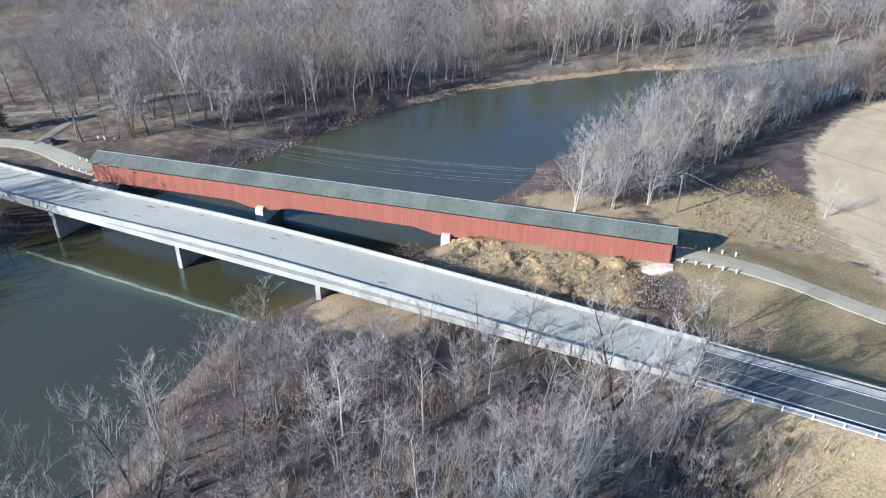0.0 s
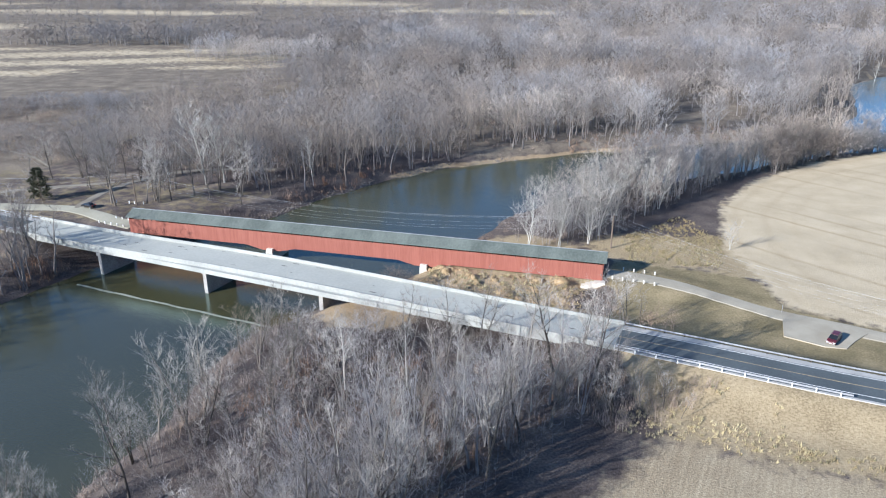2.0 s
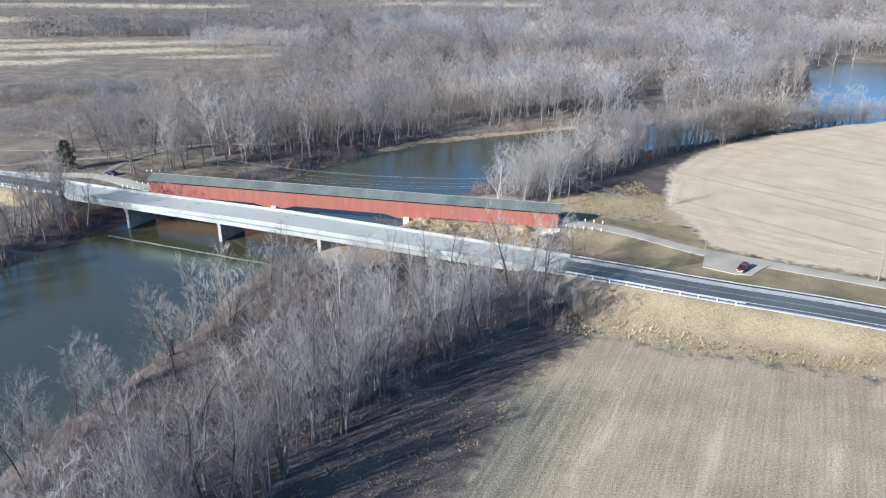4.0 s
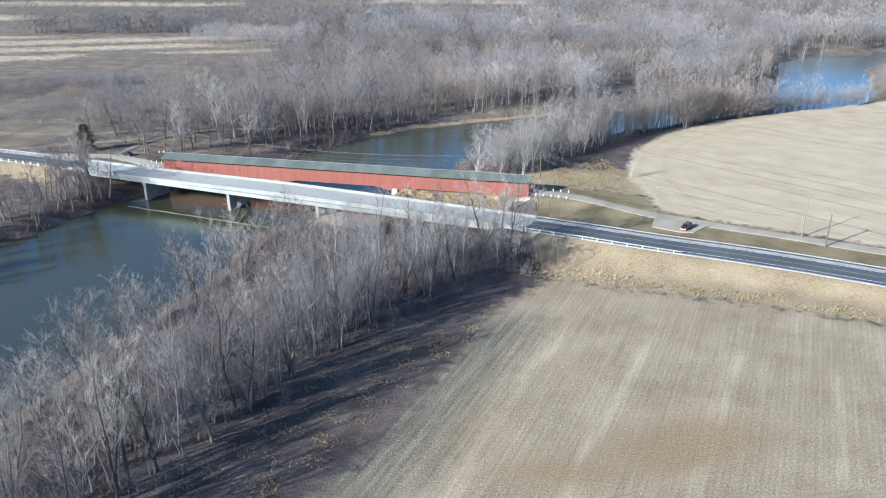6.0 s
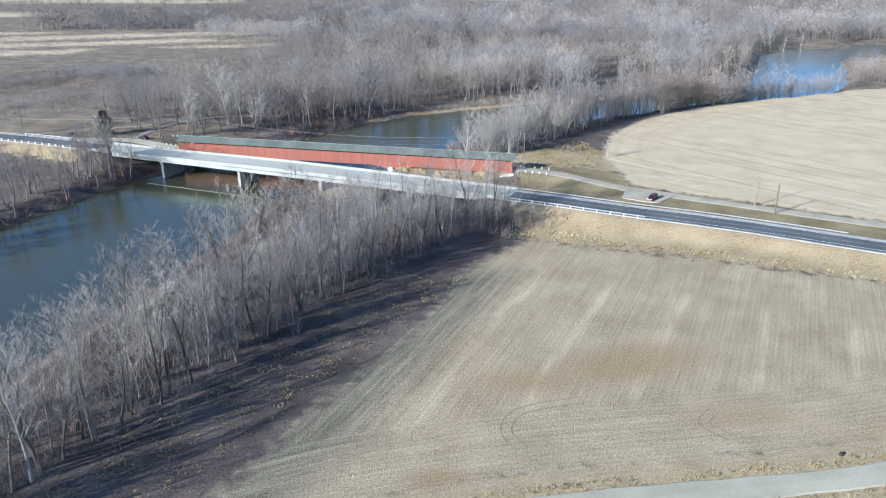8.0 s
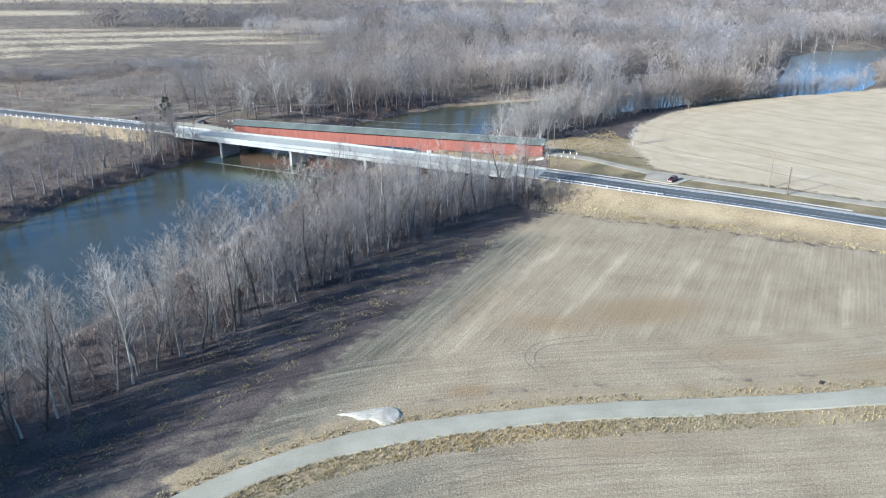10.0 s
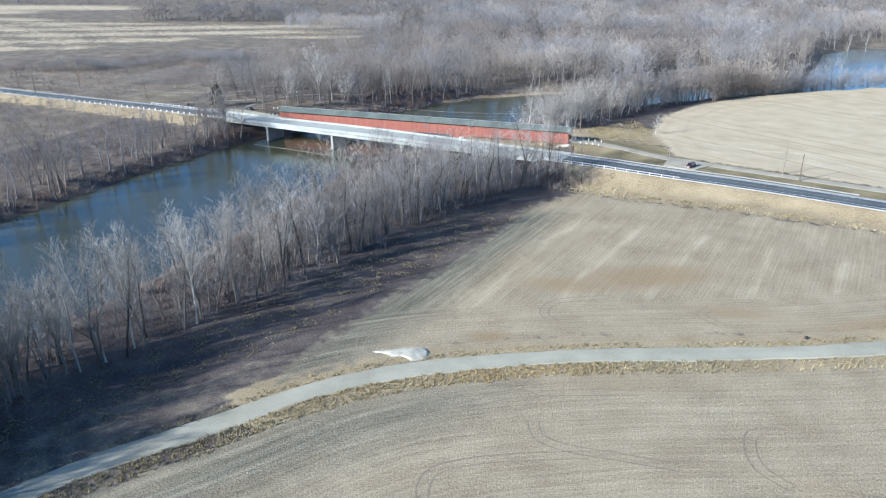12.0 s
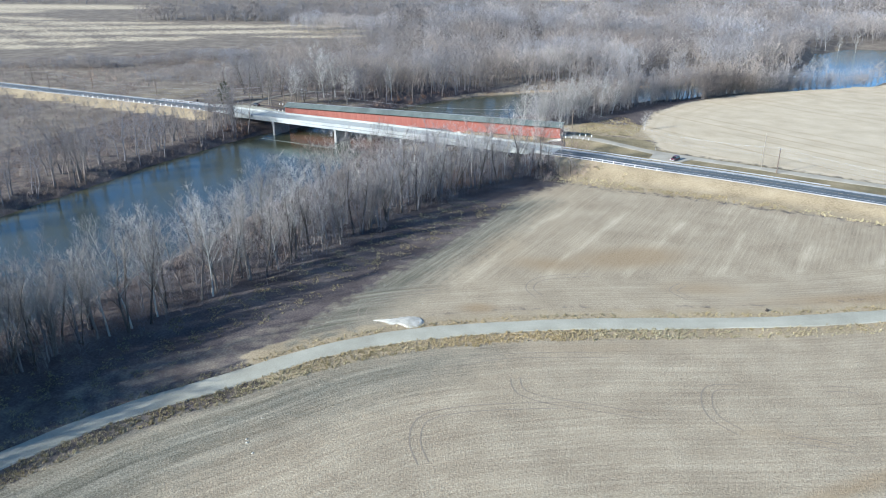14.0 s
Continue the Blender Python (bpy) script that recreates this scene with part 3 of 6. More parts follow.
dry = np.maximum(dry, np.exp(-(((X - 14) / 24) ** 2 + ((Y - 27) / 15) ** 2)) * (1 - masks["tan"]))
dry = np.maximum(dry, ((X < -166) & (np.abs(road_off) < 14)).astype(float) * 0.7)
dry = np.maximum(dry, 0.85 * np.exp(-((X + 21) / 17) ** 2 - ((Y - 23) / 9) ** 2))
dry = np.maximum(dry, np.clip(soft_inside(E_FIELD, X, Y, 34) * 2.2, 0, 0.72) * smooth(52, 38, Y) * (Y > 12) * (X < 130))
masks["dry"] = dry
heap = np.exp(-((X + 2.5) / 6.5) ** 4 - ((Y + 10) / 7) ** 4)
masks["dry"] = masks["dry"] * (1 - heap)
masks["mow"] = (1 - heap) * np.maximum(smooth(-3, 5, X) * (X < 420) * (road_off > 5) * smooth(22, 12, Y + 0.1 * X) * (1 - masks["tan"]),
                          smooth(-104, -114, X) * smooth(-270, -240, X) * smooth(-2, 6, Y) * smooth(66, 44, Y) * smooth(5, 10, gap) * 0.44)
# scrub fills in where the pale grass is held back
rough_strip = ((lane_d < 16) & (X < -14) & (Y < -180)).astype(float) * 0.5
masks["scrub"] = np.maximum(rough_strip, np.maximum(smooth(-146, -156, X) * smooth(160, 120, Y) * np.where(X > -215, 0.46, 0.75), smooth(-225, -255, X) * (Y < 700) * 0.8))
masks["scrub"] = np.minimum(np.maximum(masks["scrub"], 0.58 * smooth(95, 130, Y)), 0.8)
masks["sand"] = np.exp(-((gap - 1.2) / 1.7) ** 2) * np.where(((Y > 88) & (Y < 175)) | ((Y > 370) & (Y < 440)), 0.8, np.where(Y > -30, 0.42, 0.0))
masks["sand"] = np.maximum(masks["sand"], 1.0 * np.exp(-((X + 52) / 14) ** 2 - ((Y + 31) / 9) ** 2))
masks["sand"] = np.maximum(masks["sand"], 0.72 * smooth(-46, -40, X) * smooth(-4, -9, X) * smooth(-20, -16, Y) * smooth(1, -2, Y) * smooth(1, 4, gap))
ny, nx = X.shape
idx = np.arange(ny * nx).reshape(ny, nx)
quads = np.stack([idx[:-1, :-1], idx[:-1, 1:], idx[1:, 1:], idx[1:, :-1]], -1).reshape(-1, 4)
gme = bpy.data.meshes.new("ground")
gme.vertices.add(ny * nx)
gme.vertices.foreach_set("co", np.stack([X, Y, Z], -1).astype(np.float32).ravel())
gme.loops.add(len(quads) * 4)
gme.loops.foreach_set("vertex_index", quads.astype(np.int32).ravel())
gme.polygons.add(len(quads))
gme.polygons.foreach_set("loop_start", np.arange(0, len(quads) * 4, 4, dtype=np.int32))
gme.update(calc_edges=True)
gme.shade_smooth()
for key, val in masks.items():
    gme.attributes.new(key, "FLOAT", "POINT").data.foreach_set("value", val.astype(np.float32).ravel())
gme.materials.append(M_GROUND)
tagged(new("ground", gme), "flat river plain with stubble fields, dry grass and leaf litter", "ground", kind="structure")


def level(x, y):
    a, b = np.array([[x]], dtype=float), np.array([[y]], dtype=float)
    return float(drive_fit(a, b, height(a, b))[0, 0])


def levels(xs, ys):
    a, b = np.atleast_2d(np.asarray(xs, float)), np.atleast_2d(np.asarray(ys, float))
    return drive_fit(a, b, height(a, b))[0]


# water: one strip along the river
b = Build()
for i, (x, y, hw) in enumerate(RIVER):
    d = RIVER[min(i + 1, len(RIVER) - 1)][:2] - RIVER[max(i - 1, 0)][:2]
    d /= np.linalg.norm(d)
    nrm = np.array([-d[1], d[0]]) * (hw + 6)
    b.v += [(x + nrm[0], y + nrm[1], WATER_Z), (x - nrm[0], y - nrm[1], WATER_Z)]
    if i:
        b.f.append((2 * i - 2, 2 * i - 1, 2 * i + 1, 2 * i))
tagged(new("water", b.mesh("water", M_WATER)), "slow silty olive-brown river reflecting the blue sky", "river", kind="structure")


def strip(name, line, half, z_of, material, label, category, lift=0.0):
    """A road surface along a line, crowned a little, with edges that wander."""
    b = Build()
    for i, p in enumerate(line):
        d = line[min(i + 1, len(line) - 1)][:2] - line[max(i - 1, 0)][:2]
        d /= np.linalg.norm(d)
        w = half + 0.10 * math.sin(i * 1.7) + 0.16 * math.sin(i * 0.43 + 1)
        z = z_of(p) + lift
        for s, dz in ((1.0, -0.16), (0.86, -0.02), (0.0, 0.05), (-0.86, -0.02), (-1.0, -0.16)):
            b.v.append((p[0] - d[1] * w * s, p[1] + d[0] * w * s, z + dz))
        if i:
            for k in range(4):
                b.f.append((5 * i - 5 + k, 5 * i - 4 + k, 5 * i + 1 + k, 5 * i + k))
    return tagged(new(name, b.mesh(name, material)), label, category, kind="structure")


strip("lane", LANE, 2.7, lambda p: 0.1, M_GRAVEL, "pale gravel farm lane curving between stubble fields", "lane")
strip("drive_east", DRIVE_E, 2.6, lambda p: p[2], M_DRIVE, "pale gravel drive from the covered bridge", "drive")
strip("drive_west", DRIVE_W, 3.0, lambda p: p[2], M_GRAVEL, "pale gravel drive to the covered bridge's far end", "drive")
strip("park_road", PARK_ROAD, 1.5, lambda p: p[2], M_DIMGRAVEL, "narrow gravel road among bare park trees", "drive")
strip("park_road_west", PARK_ROAD_W, 1.4, lambda p: p[2], M_DIMGRAVEL, "narrow gravel road across the park grass", "drive")
FOOTPATH = spline([(-372, 78), (-345, 78), (-317, 80), (-289, 82), (-261, 74), (-234, 66), (-214, 54)], 3)
strip("footpath", FOOTPATH, 0.5, lambda p: level(p[0], p[1]) + 0.08, M_DIMGRAVEL, "thin worn footpath across the brown meadow", "path")
b = Build()
pull = [(40.3, -8), (39.2, -18), (46.8, -20.8), (51, -20.6), (53.5, -16.5), (57, -12)]
b.v = [(x, y, 0.2) for x, y in pull] + [(x, y, -0.4) for x, y in pull]
b.f = [tuple(range(6))] + [(i + 6, (i + 1) % 6 + 6, (i + 1) % 6, i) for i in range(6)]
tagged(new("parking_area", b.mesh("parking_area", M_DRIVE)), "small gravel pull-off beside the drive", "parking area", kind="structure")


# ---- highway ----
def road_point(x, off, z):
    """x along the road's middle line, off to its north side."""
    n_ = Vector((-ROAD_U.y, ROAD_U.x, 0))
    return Vector((x, float(road_y(x)), 0)) + n_ * off + Vector((0, 0, z))


def road_band(name, x0, x1, o0, o1, lift, material, thick=0.2, step=8.0):
    b = Build()
    k = max(1, int(abs(x1 - x0) / step))
    for i in range(k + 1):
        x = x0 + (x1 - x0) * i / k
        z = float(road_z(x)) + lift
        b.v += [road_point(x, o0, z - thick)[:], road_point(x, o0, z)[:], road_point(x, o1, z)[:], road_point(x, o1, z - thick)[:]]
        if i:
            for q in range(3):
                b.f.append((4 * i - 4 + q, 4 * i - 3 + q, 4 * i + 1 + q, 4 * i + q))
    return b.mesh(name, material)


BR0, BR1 = -165.0, 5.0
for tag, xa, xb in (("east", BR1, 900.0), ("west", -1100.0, BR0)):
    road = tagged(new("highway_" + tag, road_band("asphalt", xa, xb, -4.9, 3.8, 0.0, M_ASPH)), "two-lane asphalt highway with yellow centre and white edge lines", "road", kind="structure")
    for o0, o1 in ((3.8, 5.5), (-5.5, -4.9)):
        ob = new("gravel_shoulder", road_band("gravel_shoulder", xa, xb, o0, o1, -0.02, M_SHOULDER))
        ob.parent = road
    for o in (3.45, -3.45):
        ob = new("edge_line", road_band("edge_line", xa, xb, o - 0.09, o + 0.09, 0.012, M_WHITE, 0.01))
        ob.parent = road
    for o in (0.0,):
        ob = new("centre_line", road_band("centre_line", xa, xb, o - 0.07, o + 0.07, 0.012, M_YELLOW, 0.01))
        ob.parent = road

hb = thing("highway_bridge", "long pale concrete girder highway bridge over the river", "bridge")
deck = new("deck", road_band("deck", BR0, BR1, -5.3, 5.3, 0.03, M_DECK, 0.35, 17))
deck.parent = hb
for o0, o1 in ((-5.6, -5.34), (5.34, 5.6)):
    for x0 in np.arange(BR0, BR1 - 1, 17.0):
        b = Build()
        pts = []
        for x in (x0 + 0.03, x0 + 16.97):
            z = float(road_z(x))
            pts += [road_point(x, o, zz)[:] for o, zz in ((o0, z - 0.5), (o1, z - 0.5), (o1 * 0.995, z + 0.86), (o0 * 1.0, z + 0.86))]
        b.add(pts, [(0, 1, 2, 3)[::-1], (4, 5, 6, 7), (0, 1, 5, 4), (1, 2, 6, 5), (2, 3, 7, 6), (3, 0, 4, 7)])
        part("parapet", b, M_CONC, hb)
for o in (-4.6, -1.55, 1.55, 4.6):
    b = Build()
    pts = []
    for x in (BR0 + 0.5, BR1 - 0.5):
        z = float(road_z(x))
        pts += [road_point(x, oo, zz)[:] for oo, zz in ((o - 0.5, z - 1.5), (o + 0.5, z - 1.5), (o + 0.5, z - 0.33), (o - 0.5, z - 0.33))]
    b.add(pts, [(0, 1, 2, 3)[::-1], (4, 5, 6, 7), (0, 1, 5, 4), (1, 2, 6, 5), (2, 3, 7, 6), (3, 0, 4, 7)])
    part("girder", b, M_CONC, hb)
M_TAR = mat("tar_patching", (0.10, 0.10, 0.095), (0.22, 0.215, 0.20), 0.85, 0.8, 8, 0.2)
r = random.Random(71)
for i in range(26):
    x, o = r.uniform(BR0 + 4, BR1 - 4), r.choice((-3.6, -2.2, -1.0, 0.6, 1.8, 3.2, 4.6)) + r.uniform(-0.4, 0.4)
    lx, lo_ = r.uniform(0.3, 1.6), r.uniform(0.06, 0.28)
    z = 4.2 + 0.034
    rim_ = [road_point(x + lx * math.cos(a) * r.uniform(0.7, 1.1), o + lo_ * math.sin(a) * r.uniform(0.7, 1.1), z) for a in np.arange(0, 6.28, 0.8)]
    b = Build().add(rim_ + [p + Vector((0, 0, 0.006)) for p in rim_], [tuple(range(8, 16))] + [(k, (k + 1) % 8, (k + 1) % 8 + 8, k + 8) for k in range(8)])
    part("tar_patch", b, M_TAR, deck)
ang = math.atan(ROAD_SLOPE)
for x in (-131.0, -97.0, -63.0, -29.0):
    b = Build()
    t = pose(x, float(road_y(x)), 0, 0, 0, math.degrees(ang))
    b.box(-0.55, -5.2, -6.5, 0.55, 5.2, 1.9, t)
    b.box(-0.75, -5.45, 1.9, 0.75, 5.45, 2.72, t)
    part("pier", b, M_PIER, hb, "concrete wall pier with a wider cap")
for x in (BR0 + 0.4, BR1 - 0.4):
    b = Build()
    t = pose(x, float(road_y(x)), 0, 0, 0, math.degrees(ang))
    b.box(-0.6, -5.6, -1.5, 0.6, 5.6, 3.8, t)
    part("abutment", b, M_PIER, hb)


def guard_rail(x0, x1, off, label, wood=M_WHITE, steel=M_STEEL):
    t = thing("guard_rail", label, "guard rail", "highway guard rails")
    b = Build()
    k = int((x1 - x0) / 1.9)
    out = -1 if off < 0 else 1
    for i in range(k + 1):
        x = x0 + (x1 - x0) * i / k
        z = float(road_z(x))
        for o, zz in ((0, 0.42), (-0.06, 0.48), (0, 0.55), (0, 0.62), (-0.06, 0.69), (0, 0.76)):
            b.v.append(road_point(x, off + out * -o, z + zz)[:])
        if i:
            for q in range(5):
                b.f.append((6 * i - 6 + q, 6 * i - 5 + q, 6 * i + 1 + q, 6 * i + q))
    rail = part("rail", b, steel, t)
    so = rail.modifiers.new("thick", "SOLIDIFY")
    so.thickness = 0.03
    wide = 0.26 if steel is not M_STEEL else 0.11
    pb_ = Build().box(-wide, -0.09, -0.7, wide, 0.09, 0.8)
    pm = pb_.mesh("post", wood)
    for i in range(0, k + 1, 2):
        x = x0 + (x1 - x0) * i / k
        p = new("post", pm)
        p.parent = t
        p.matrix_local = Matrix.Translation(road_point(x, off + out * 0.16, float(road_z(x)))) @ pose(0, 0, 0, 0, 0, math.degrees(ang))


guard_rail(BR1 + 0.3, 47, -5.3, "galvanised steel guard rail on white posts along the highway verge")
guard_rail(BR1 + 0.3, 100, 5.3, "long galvanised steel guard rail on dark wooden posts", M_DARKWOOD)
guard_rail(-262, BR0 - 0.3, -5.3, "dull steel guard rail on bold white posts beside the western highway", M_WHITE, M_DULL)
guard_rail(-215, BR0 - 0.3, 5.3, "galvanised steel guard rail on white posts opposite on the western highway", M_WHITE)

# low sill across the river below the highway bridge
b = Build()
r = random.Random(4)
for i in range(75):
    x = -134 + i * 1.0
    y = -27.5 - (x + 134) * 0.145 + 0.12 * math.sin(i * 0.5)
    w0, w1 = 0.42 + r.uniform(-0.1, 0.1), 0.34 + r.uniform(-0.08, 0.08)
    for o, z in ((-w0 - 0.5, -0.5), (-w0, 0.006), (0.0, 0.03), (w1, 0.006), (w1 + 0.5, -0.5)):
        b.v.append((x, y + o, WATER_Z + z))
    if i:
        b.f += [(5 * i - 5 + k, 5 * i + k, 5 * i + 1 + k, 5 * i - 4 + k) for k in range(4)]
tagged(new("river_sill", b.mesh("river_sill", M_ALGAE)), "low algae-stained stone sill just breaking the river surface", "river sill", kind="structure")

# ---- covered bridge ----
cb = thing("covered_bridge", "very long red wooden covered bridge with grey roof on stone piers", "covered bridge")
L0, L1, Y0, Y1 = -138.0, 0.0, 0.35, 7.45
FLOOR, EAVE, RIDGE = 1.1, 5.6, 7.15
PIERS = (-92.0, -47.0)


def wall_outline():
    low = FLOOR - 0.35
    o = [(L0 + 0.6, low), ]
    for px in PIERS:
        o += [(px - 7.5, low), (px - 2.6, low - 1.15), (px + 2.6, low - 1.15), (px + 7.5, low)]
    o += [(L1 - 0.6, low), (L1 - 0.6, EAVE - 0.6), (L0 + 0.6, EAVE - 0.6)]
    return o


part("side_wall", Build().prism(wall_outline(), 1, Y1 - 0.14, Y1), M_RED, cb, "red board wall with skirts flaring at the piers")
wall = part("side_wall", Build().box(L0 + 0.7, Y0 + 0.1, FLOOR - 0.3, L1 - 0.7, Y0 + 0.14, EAVE - 0.62), M_DARKWOOD, cb, "red board wall with skirts flaring at the piers")
lows = [p for p in wall_outline() if p[1] < FLOOR]
r = random.Random(61)
x = L0 + 0.6
while x < L1 - 0.65:
    x2 = min(x + r.choice((0.62, 0.9, 1.2, 1.2)), L1 - 0.6)
    za, zb = (float(np.interp(q, [p[0] for p in lows], [p[1] for p in lows])) + r.uniform(-0.05, 0.03) for q in (x, x2))
    f_ = r.uniform(0, 0.012)
    part("board", Build().prism([(x + 0.004, za), (x2 - 0.004, zb), (x2 - 0.004, EAVE - 0.6 + r.uniform(-0.03, 0.02)), (x + 0.004, EAVE - 0.6)], 1, Y0 + f_, Y0 + 0.1 + f_ * 0.5), M_RED, wall)
    x = x2
# inner frame posts that show as dark marks in the gap below the eaves
for y in (Y0 + 0.05, Y1 - 0.25):
    b = Build()
    for i in range(46):
        x = L0 + 2 + i * 2.98
        b.box(x, y, EAVE - 0.64, x + 0.3, y + 0.2, EAVE - 0.05)
    b.box(L0 + 0.6, y, EAVE - 0.2, L1 - 0.6, y + 0.2, EAVE - 0.03)
    part("eave_posts", b, M_DARKWOOD, cb, "dark timber posts in the gap below the eaves")
b = Build()
b.box(L0 + 0.6, Y0 + 0.14, FLOOR - 0.3, L1 - 0.6, Y1 - 0.14, FLOOR)
part("floor_deck", b, M_DARKWOOD, cb)
mid = (Y0 + Y1) / 2
for s in (-1, 1):
    r = random.Random(3 + s)
    x = L0 - 0.3
    while x < L1 + 0.29:
        x2 = min(x + 3.46, L1 + 0.3)
        lift = r.uniform(0, 0.035)
        ye, yr = mid + s * 4.0, mid
        pr = [(ye, EAVE - 0.12 + lift), (yr, RIDGE - 0.06 + lift), (yr, RIDGE + 0.05 + lift), (ye, EAVE + lift)]
        part("roof_sheet", Build().prism(pr if s < 0 else pr[::-1], 0, x + 0.004, x2 - 0.004), M_ROOF, cb)
        x = x2
part("ridge_cap", Build().prism([(mid - 0.15, RIDGE + 0.03), (mid, RIDGE + 0.13), (mid + 0.15, RIDGE + 0.03), (mid, RIDGE + 0.06)], 0, L0 - 0.3, L1 + 0.3), M_STEEL, cb, "pale metal ridge cap")
for x in (L0 + 0.45, L1 - 0.6):
    w, op = Y1 - Y0, 2.3
    b = Build()
    b.prism([(Y0, FLOOR - 0.35), (mid - op, FLOOR - 0.35), (mid - op, 4.2), (mid - op + 0.8, 4.8), (mid + op - 0.8, 4.8), (mid + op, 4.2), (mid + op, FLOOR - 0.35), (Y1, FLOOR - 0.35), (Y1, EAVE - 0.02), (mid, RIDGE - 0.12), (Y0, EAVE - 0.02)], 0, x, x + 0.15)
    part("portal_front", b, M_RED, cb, "red gable front with an open portal")
for px in PIERS:
    b = Build()
    r = random.Random(int(px))
    z = -6.5
    while z < 0.0:
        h = 0.62
        k = 0.04 * (0 - z)
        b.box(px - 0.95 - k + r.uniform(0, 0.05), -0.7 - k, z, px + 0.95 + k - r.uniform(0, 0.05), 8.5 + k, min(z + h - 0.03, 0.0))
        z += h
    b.box(px - 0.9, -0.45, -0.05, px + 0.9, 8.2, -0.75 + FLOOR - 0.02)
    part("pier", b, M_STONE, cb, "pale coursed limestone pier")
for s, xa in ((1, L1), (-1, L0)):
    b = Build()
    r = random.Random(8 + s)
    for i in range(5):
        xo = xa - s * (5.6 - 1.05 * i)
        zt = 0.76 - 0.3 * (4 - i)
        b.box(min(xo, xa + s * 0.3), -1.5 + 0.02 * i, zt - 3.2, max(xo, xa + s * 0.3), 8.75 - 0.02 * i, zt)
    part("abutment", b, M_STONE, cb, "stepped pale limestone abutment")

# ---- trees ----
def grow(seed, h, spread=0.26, stems=1, limbs=11, lean=0.05, fork=0.34, subs=6, twigs=5, up=1.3, stout=1.0, bend=0.11):
    """A bare tree of height h: tapered trunk and limbs in one mesh, boughs and fine twigs in another."""
    r = random.Random(seed)
    trunk, crown = Build(), Build()

    def jit(lo, hi):
        return Vector((r.uniform(-1, 1), r.uniform(-1, 1), r.uniform(lo, hi)))

    def twig(g, d, ln, w):
        s = d.orthogonal().normalized() * w
        s.rotate(Matrix.Rotation(r.uniform(0, 3.1), 3, d))
        crown.add([g - s, g + s, g + d * ln], [(0, 1, 2)])

    for st in range(stems):
        a0 = r.uniform(0, 6.28)
        tilt = r.uniform(0.5, 1.0) * (0.12 if stems > 1 else lean)
        hh = h * (1 if st == 0 else r.uniform(0.72, 0.97))
        r0 = (0.0088 * hh + 0.04) * stout * (1.0 if stems == 1 else 0.8)
        pts, p = [], Vector((0.3 * st * math.cos(a0), 0.3 * st * math.sin(a0), -0.4))
        d = Vector((math.cos(a0) * tilt, math.sin(a0) * tilt, 1)).normalized()
        k = 9
        for i in range(k + 1):
            pts.append(p.copy())
            d = (d + jit(0.2, 0.6) * bend).normalized()
            p = p + d * (hh * 0.98 / k)
        rad = [r0 * 1.35 if i == 0 else r0 * (1 - 0.95 * (i / k) ** 1.1) + 0.012 for i in range(k + 1)]
        trunk.tube(pts, rad, 6)
        nl = max(6, int(limbs * (1 if st == 0 else 0.7)))
        for j in range(nl):
            u = fork + (0.97 - fork) * (j + r.uniform(0, 0.9)) / nl
            q = u * k
            i = min(int(q), k - 1)
            base = pts[i].lerp(pts[i + 1], q - i)
            a = j * 2.4 + r.uniform(-0.7, 0.7)
            v_ = (u - fork) / (1 - fork)
            ln = hh * spread * (1.15 - 0.65 * v_) * r.uniform(0.6, 1.25)
            d = Vector((math.cos(a), math.sin(a), up * r.uniform(0.5, 1.4))).normalized()
            lp, p = [], base.copy()
            for s in range(5):
                lp.append(p.copy())
                d = (d + jit(-0.2, 1.0) * 0.26).normalized()
                p = p + d * ln / 4
            lr = max(0.026, rad[i] * r.uniform(0.38, 0.6))
            trunk.tube(lp, [lr, lr * 0.75, lr * 0.52, lr * 0.32, 0.012], 4)
            for s in range(subs):
                v = 0.2 + 0.8 * (s + r.uniform(0, 0.95)) / subs
                w = min(v, 0.999) * 4
                ii = min(int(w), 3)
                sb = lp[ii].lerp(lp[ii + 1], w - ii)
                ld = (lp[ii + 1] - lp[ii]).normalized()
                sd = (ld + jit(-0.2, 0.9)).normalized()
                sl = (0.5 + ln * 0.42) * r.uniform(0.6, 1.2)
                m1 = sb + sd * sl * 0.5
                e1 = m1 + (sd + jit(-0.1, 0.9) * 0.45).normalized() * sl * 0.5
                crown.tube([sb, m1, e1], [lr * 0.28 + 0.012, lr * 0.15 + 0.010, 0.006], 3)
                for t in range(twigs):
                    g = sb.lerp(m1, r.random()) if r.random() < 0.35 else m1.lerp(e1, r.random())
                    td = (sd + jit(-0.3, 1.0)).normalized()
                    tl = r.uniform(0.55, 1.1) * (0.5 + 0.04 * hh)
                    twig(g, td, tl, 0.013)
                    for _ in range(2):
                        t2 = (td + jit(-0.3, 0.8) * 0.9).normalized()
                        twig(g + td * tl * r.uniform(0.2, 0.75), t2, tl * 0.65, 0.011)
    return trunk, crown


KINDS = []
rk = random.Random(11)
for i in range(8):
    KINDS.append(grow(100 + i, rk.uniform(14, 17), rk.uniform(0.28, 0.36), (1, 1, 2, 1, 1, 3, 1, 2)[i], rk.choice((10, 12, 13)), 0.07, rk.uniform(0.16, 0.30), up=0.95))
TREE_MESH = [(a.mesh("trunk", M_BARK, True), c.mesh("crown", M_TWIG)) for a, c in KINDS]
